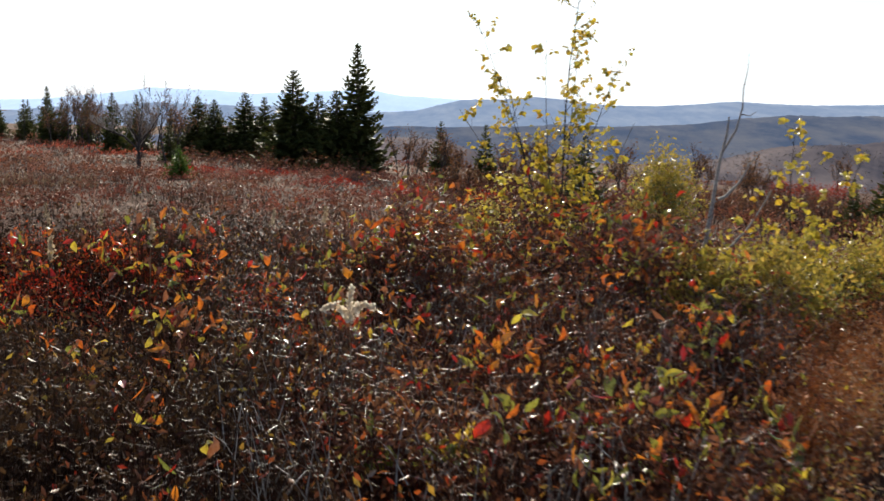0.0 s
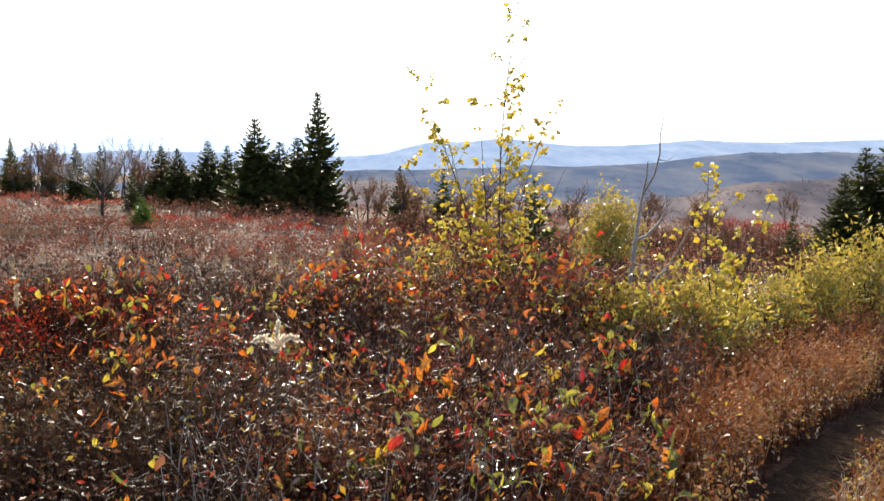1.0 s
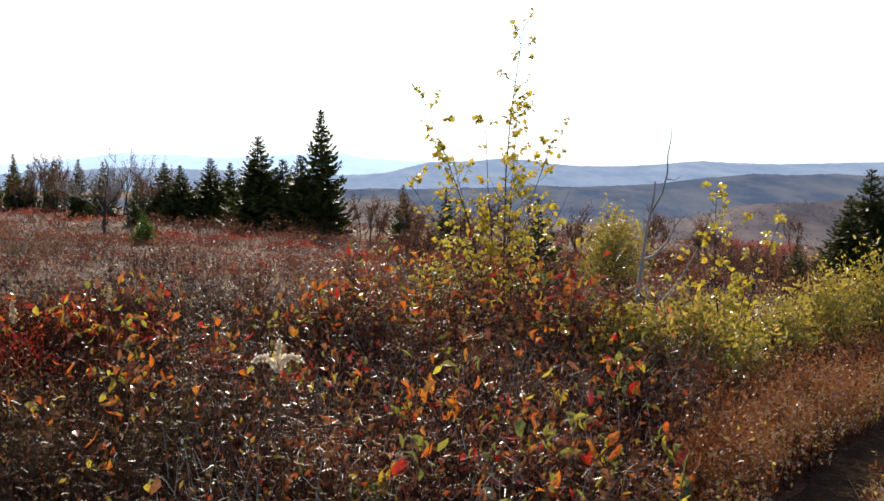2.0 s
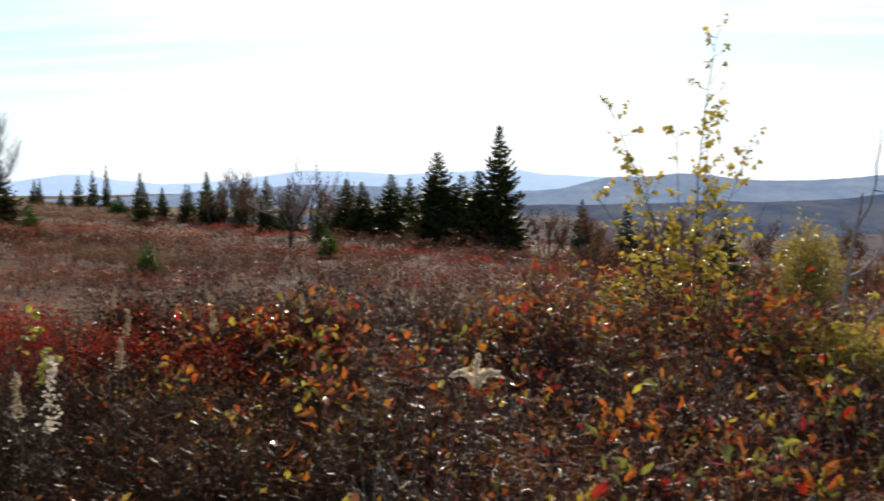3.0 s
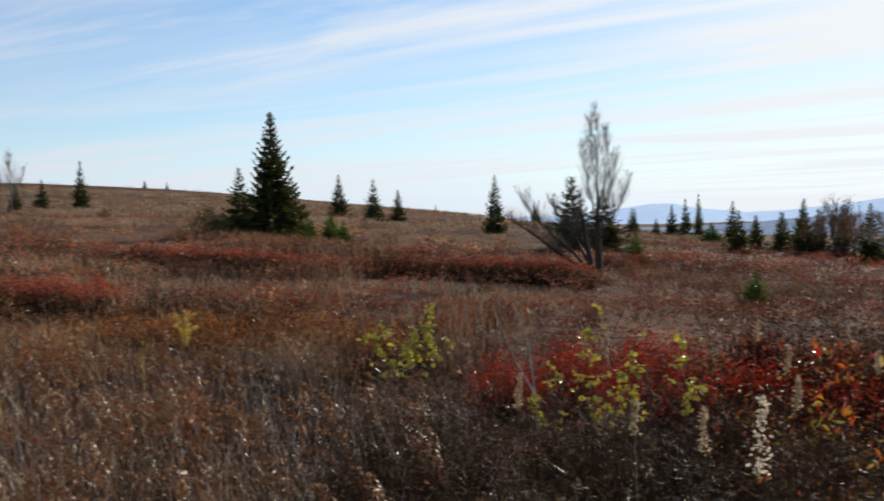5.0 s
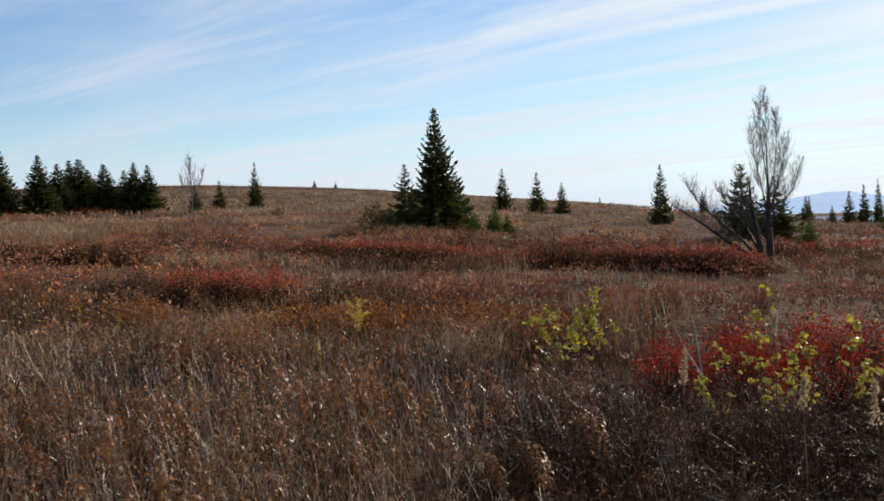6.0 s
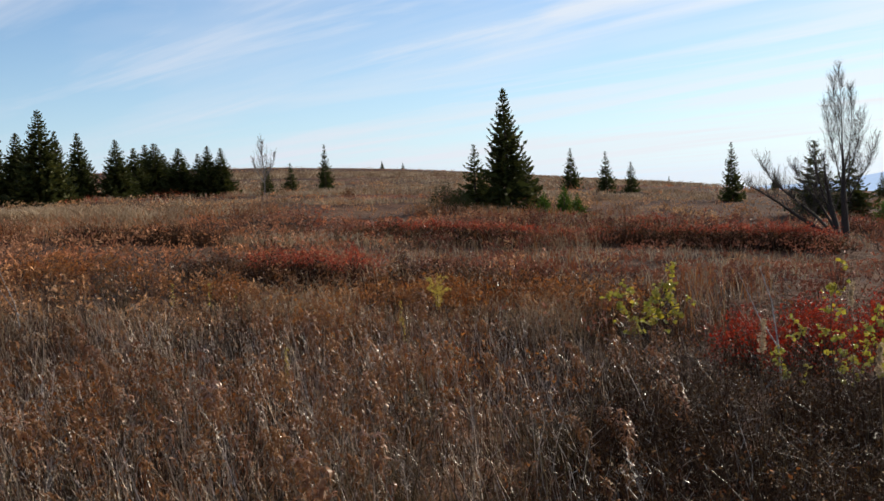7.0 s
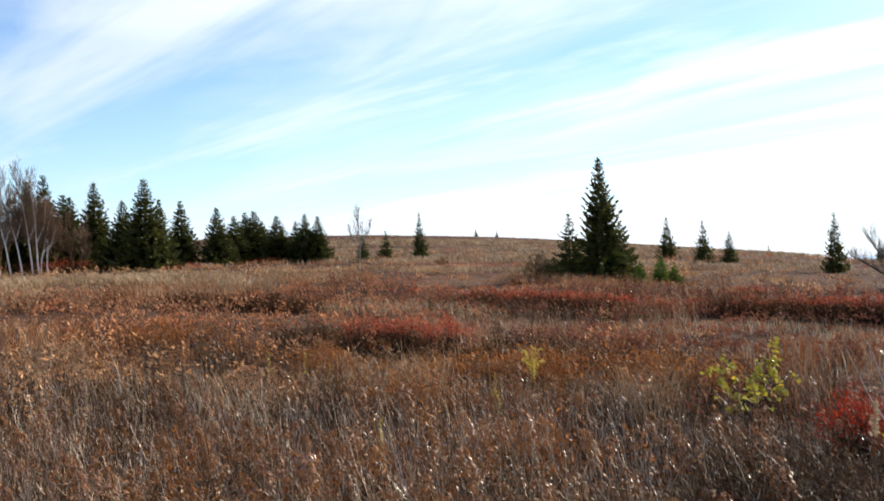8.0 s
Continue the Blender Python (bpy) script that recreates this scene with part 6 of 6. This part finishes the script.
# rusty curled seed tops
soup = Soup()
x, y = scatter(1000, -92, -46, 3.0, 9.5)
keep = patchy(x, y, 1.3, 4.0) > 0.48
x, y = x[keep], y[keep]
n = len(x)
foot = on_ground(x, y)
tip = foot + heading(n) * 0.12 + np.stack([np.zeros(n), np.zeros(n), rng.uniform(0.5, 0.7, n) * lowered(x, y) * hollow(x, y)], 1)
add_stems(soup, foot, tip, np.full(n, 0.005), 0)
droop = heading(n)
for k in range(26):
    f = k / 25
    arc = tip + droop * 0.13 * f + np.array([0, 0, 1.0]) * (0.05 * math.sin(f * 3.0) - 0.09 * f * f)
    add_leaves(soup, arc + rng.normal(0, 0.010, (n, 3)), rng.uniform(0.014, 0.028, n), np.where(rng.uniform(0, 1, n) < 0.55, 1, 2), -0.4, 0.4)
stuff("rusty_seed_tops", soup, [M_STEM_GREY, M_TWIGLEAF, M_RUSSET], "rust-brown curled seed tops on dry stems", "dry plants")

# pale bent stalks rising over the meadow
soup = Soup()
x, y = scatter(5200, -92, -14, 3.0, 11)
silver = scatter(6500, -84, -38, 3.0, 8.5)
x, y = np.concatenate([x, silver[0]]), np.concatenate([y, silver[1]])
az = np.degrees(np.arctan2(x, y))
keep = rng.uniform(0, 1, len(x)) < np.clip(0.01 - (az + 34) / 80, 0.01, 0.42)
x, y = x[keep], y[keep]
n = len(x)
foot = on_ground(x, y)
lean = unit(heading(n) * 1.1 + LEFTWARD * 0.7)
tip = foot + lean * rng.uniform(0.02, 0.30, (n, 1)) + np.stack([np.zeros(n), np.zeros(n), rng.uniform(0.28, 0.56, n) * lowered(x, y) * hollow(x, y)], 1)
add_stems(soup, foot, tip, rng.uniform(0.0028, 0.0068, n), np.where(rng.uniform(0, 1, n) < 0.6, 0, 1), 0.1)
for _ in range(3):
    f = rng.uniform(0.5, 0.95, (n, 1))
    s = foot * (1 - f) + tip * f
    e = s + unit(heading(n) + np.array([0, 0, 0.8])) * rng.uniform(0.03, 0.1, (n, 1))
    side = heading(n) * 0.0016
    soup.add(np.stack([s - side, s + side, e], 1), TRI, 0)
stuff("pale_stalks", soup, [M_STRAW, M_SILVER], "bleached straw-coloured stalks standing in the dry meadow", "dry plants")

# rust and tan grass by the trail
soup = Soup()
x, y = scatter(21000, 8, 42, 2.5, 17)
d = trail_side(x, y)
rusty = (d < -0.3) & (d > -1.6) & (y > 4.9) & (patchy(x, y, 3.0) > 0.25)
cx, cy = x[rusty][:170], y[rusty][:170]
add_clumps(soup, cx, cy, rng.uniform(0.12, 0.28, len(cx)), rng.uniform(0.22, 0.5, len(cx)), 26, width=0.005, twigs=4, leaves=5, leaf=0.03, stem_slot=2, leaf_slots=(1, 3), leaf_p=(0.7, 0.3))
rusty &= patchy(x, y, 2.0, 3.0) > 0.5
add_blades(soup, on_ground(x[rusty], y[rusty]), rng.uniform(0.12, 0.42, rusty.sum()), 0.0075, np.where(rng.uniform(0, 1, rusty.sum()) < 0.8, 1, 0), 0.7)
tan = d > 0.2
tan &= patchy(x, y, 2.2, 8.0) > 0.2
add_blades(soup, on_ground(x[tan], y[tan]), rng.uniform(0.08, 0.26, tan.sum()), 0.0075, np.where(rng.uniform(0, 1, tan.sum()) < 0.6, 0, 1), 0.9)
ex, ey = scatter(11000, 14, 44, 2.8, 8)
near_tan = (trail_side(ex, ey) > 0.2) & (patchy(ex, ey, 3.1, 5.0) > 0.25)
add_blades(soup, on_ground(ex[near_tan], ey[near_tan]), rng.uniform(0.06, 0.16, near_tan.sum()), 0.005, np.where(rng.uniform(0, 1, near_tan.sum()) < 0.5, 0, 1), 1.0)
cx, cy = scatter(1500, 15.5, 26, 4.9, 9)
cd = trail_side(cx, cy)
bank = (cd < -0.3) & (cd > -1.4) & (patchy(cx, cy, 2.6, 1.0) > 0.4)
cx, cy = cx[bank][:130], cy[bank][:130]
add_clumps(soup, cx, cy, rng.uniform(0.08, 0.2, len(cx)), rng.uniform(0.2, 0.52, len(cx)), 20, width=0.0045, twigs=4, leaves=6, leaf=0.026, stem_slot=1, leaf_slots=(1, 0, 3), leaf_p=(0.65, 0.2, 0.15))
# overhanging tussocks on both lips of the path
cx, cy = scatter(1500, 14, 40, 3.0, 9.5)
cd = trail_side(cx, cy)
lip = ((cd < -0.2) & (cd > -0.5)) | ((cd > 0.24) & (cd < 1.1))
cx, cy, cd = cx[lip], cy[lip], cd[lip]
add_clumps(soup, cx, cy, rng.uniform(0.08, 0.18, len(cx)), np.where(cd < 0, rng.uniform(0.22, 0.46, len(cx)), rng.uniform(0.08, 0.2, len(cx))), 13, width=0.0045, twigs=3, leaves=4, leaf=0.026, stem_slot=2, leaf_slots=(1, 3, 4, 0), leaf_p=(0.42, 0.2, 0.18, 0.2))
low = (d < 0.42) & (d > 0.17)
add_blades(soup, on_ground(x[low], y[low]), rng.uniform(0.02, 0.09, low.sum()), 0.006, 0, 1.2)
stuff("trail_grass", soup, [M_GRASS, M_RUST, M_STEM_RED, M_BROWN, M_YELLOWGREEN], "rust and straw coloured grass along the trail", "grass")

# middle ground: low domed heath
soup = Soup()
x, y = scatter(3100, -92, 34, 9.0, 27)
keep = np.abs(trail_side(x, y)) > 0.6
x, y = x[keep], y[keep]
h = rng.uniform(0.20, 0.40, len(x)) * (0.4 + 1.0 * patchy(x, y, 0.75, 3.0)) * lowered(x, y) * hollow(x, y)
# hillward clumps take the tawny tint with sunlight painted in
hillward = np.degrees(np.arctan2(x, y)) < -54 + rng.normal(0, 7, len(x))
for of, leaf_kind in ((hillward, 3), (~hillward, 1)):
    add_clumps(soup, x[of], y[of], rng.uniform(0.2, 0.5, of.sum()), h[of], 10, width=0.007, twigs=2, leaves=3, leaf=0.056, leaf_slots=(leaf_kind, 2), leaf_p=(0.993, 0.007))
# the same cover goes on all round
x, y = scatter(520, 40, 266, 2.2, 16)
keep = np.abs(trail_side(x, y)) > 0.6
x, y = x[keep], y[keep]
add_clumps(soup, x, y, rng.uniform(0.25, 0.5, len(x)), rng.uniform(0.16, 0.36, len(x)), 10, width=0.008, twigs=2, leaves=3, leaf=0.048, leaf_slots=(1,))
stuff("heath", soup, [M_STEM, M_HEATH, M_WAXY, M_HEATH_TAN], "low domed heath in brown, russet and red", "heath plants")

# taller shrub islands that shade the heath before them
soup = Soup()
x, y = scatter(1900, -92, 10, 8.5, 30)
r, az = np.hypot(x, y), np.degrees(np.arctan2(x, y))
bed = ((r > 14.0) & (r < 18.6) & (az > -58) & (az < -26)) | ((r > 22) & (r < 23.4) & (az > -83) & (az < -61))
keep = (patchy(x, y, 0.5, 7.0) > 0.68) & ~bed & (az > -62) & (np.abs(trail_side(x, y)) > 1.0)
x, y = x[keep], y[keep]
add_clumps(soup, x, y, rng.uniform(0.2, 0.42, len(x)), rng.uniform(0.42, 0.70, len(x)) * lowered(x, y), 11, width=0.008, twigs=3, leaves=4, leaf=0.042, leaf_slots=(1, 2, 3), leaf_p=(0.55, 0.2, 0.25))
# long shrub banks rising from the hollows, shade of their fronts painted dark
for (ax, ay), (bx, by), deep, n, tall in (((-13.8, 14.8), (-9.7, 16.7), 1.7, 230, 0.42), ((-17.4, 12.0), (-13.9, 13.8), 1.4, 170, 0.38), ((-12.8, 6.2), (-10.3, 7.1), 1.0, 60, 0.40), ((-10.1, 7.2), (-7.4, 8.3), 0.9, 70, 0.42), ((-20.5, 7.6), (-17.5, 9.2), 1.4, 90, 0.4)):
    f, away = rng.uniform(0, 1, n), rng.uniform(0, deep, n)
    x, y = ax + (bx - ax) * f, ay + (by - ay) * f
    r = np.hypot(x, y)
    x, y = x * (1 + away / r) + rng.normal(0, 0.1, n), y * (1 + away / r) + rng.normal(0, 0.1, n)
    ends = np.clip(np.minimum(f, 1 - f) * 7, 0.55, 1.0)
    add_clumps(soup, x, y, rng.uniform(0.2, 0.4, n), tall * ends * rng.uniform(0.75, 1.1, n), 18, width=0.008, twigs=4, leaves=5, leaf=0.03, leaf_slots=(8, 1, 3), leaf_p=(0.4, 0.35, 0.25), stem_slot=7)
x, y = scatter(60, -83, -61, 21.0, 24.0)
add_clumps(soup, x, y, rng.uniform(0.22, 0.42, len(x)), 0.42 * rng.uniform(0.75, 1.1, len(x)), 14, width=0.008, twigs=4, leaves=5, leaf=0.032, leaf_slots=(1, 3, 2, 6), leaf_p=(0.32, 0.2, 0.16, 0.32), stem_slot=7)
x, y = scatter(260, 0, 27, 13.5, 26)
keep = (patchy(x, y, 0.6, 2.0) > 0.3) & (np.abs(trail_side(x, y)) > 1.0)
x, y = x[keep], y[keep]
add_clumps(soup, x, y, rng.uniform(0.3, 0.55, len(x)), rng.uniform(0.35, 0.75, len(x)), 22, width=0.009, twigs=4, leaves=4, leaf=0.04, leaf_slots=(1, 3), leaf_p=(0.5, 0.5))
x, y = scatter(700, -75, -25, 9.0, 24)
keep = patchy(x, y, 0.33, 14.0) > 0.6
x, y = x[keep], y[keep]
add_clumps(soup, x, y, rng.uniform(0.2, 0.4, len(x)), rng.uniform(0.25, 0.42, len(x)) * lowered(x, y), 18, width=0.008, twigs=4, leaves=2, leaf=0.03, stem_slot=4, leaf_slots=(5,))
stuff("shrub_islands", soup, [M_STEM_RED, M_BROWN, M_HEATH, M_TWIGLEAF, M_STEM_ASH, M_ASH, M_RUST, M_STEM_SHADED, M_LEAF_SHADED], "brown and ashen shrubs rising in patches from the heath", "shrubs")

# far heath
soup = Soup()
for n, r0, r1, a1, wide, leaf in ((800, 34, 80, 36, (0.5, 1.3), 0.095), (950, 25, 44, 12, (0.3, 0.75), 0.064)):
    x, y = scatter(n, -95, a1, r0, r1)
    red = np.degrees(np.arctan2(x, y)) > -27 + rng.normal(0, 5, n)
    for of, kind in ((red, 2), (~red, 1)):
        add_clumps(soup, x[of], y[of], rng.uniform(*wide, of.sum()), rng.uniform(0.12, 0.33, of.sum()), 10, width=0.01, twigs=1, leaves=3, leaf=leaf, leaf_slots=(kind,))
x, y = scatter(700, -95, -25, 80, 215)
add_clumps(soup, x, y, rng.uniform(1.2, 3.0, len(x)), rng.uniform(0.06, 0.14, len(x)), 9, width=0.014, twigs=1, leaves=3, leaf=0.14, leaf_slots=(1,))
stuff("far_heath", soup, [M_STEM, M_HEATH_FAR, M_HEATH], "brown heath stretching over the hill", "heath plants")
valley_woods()
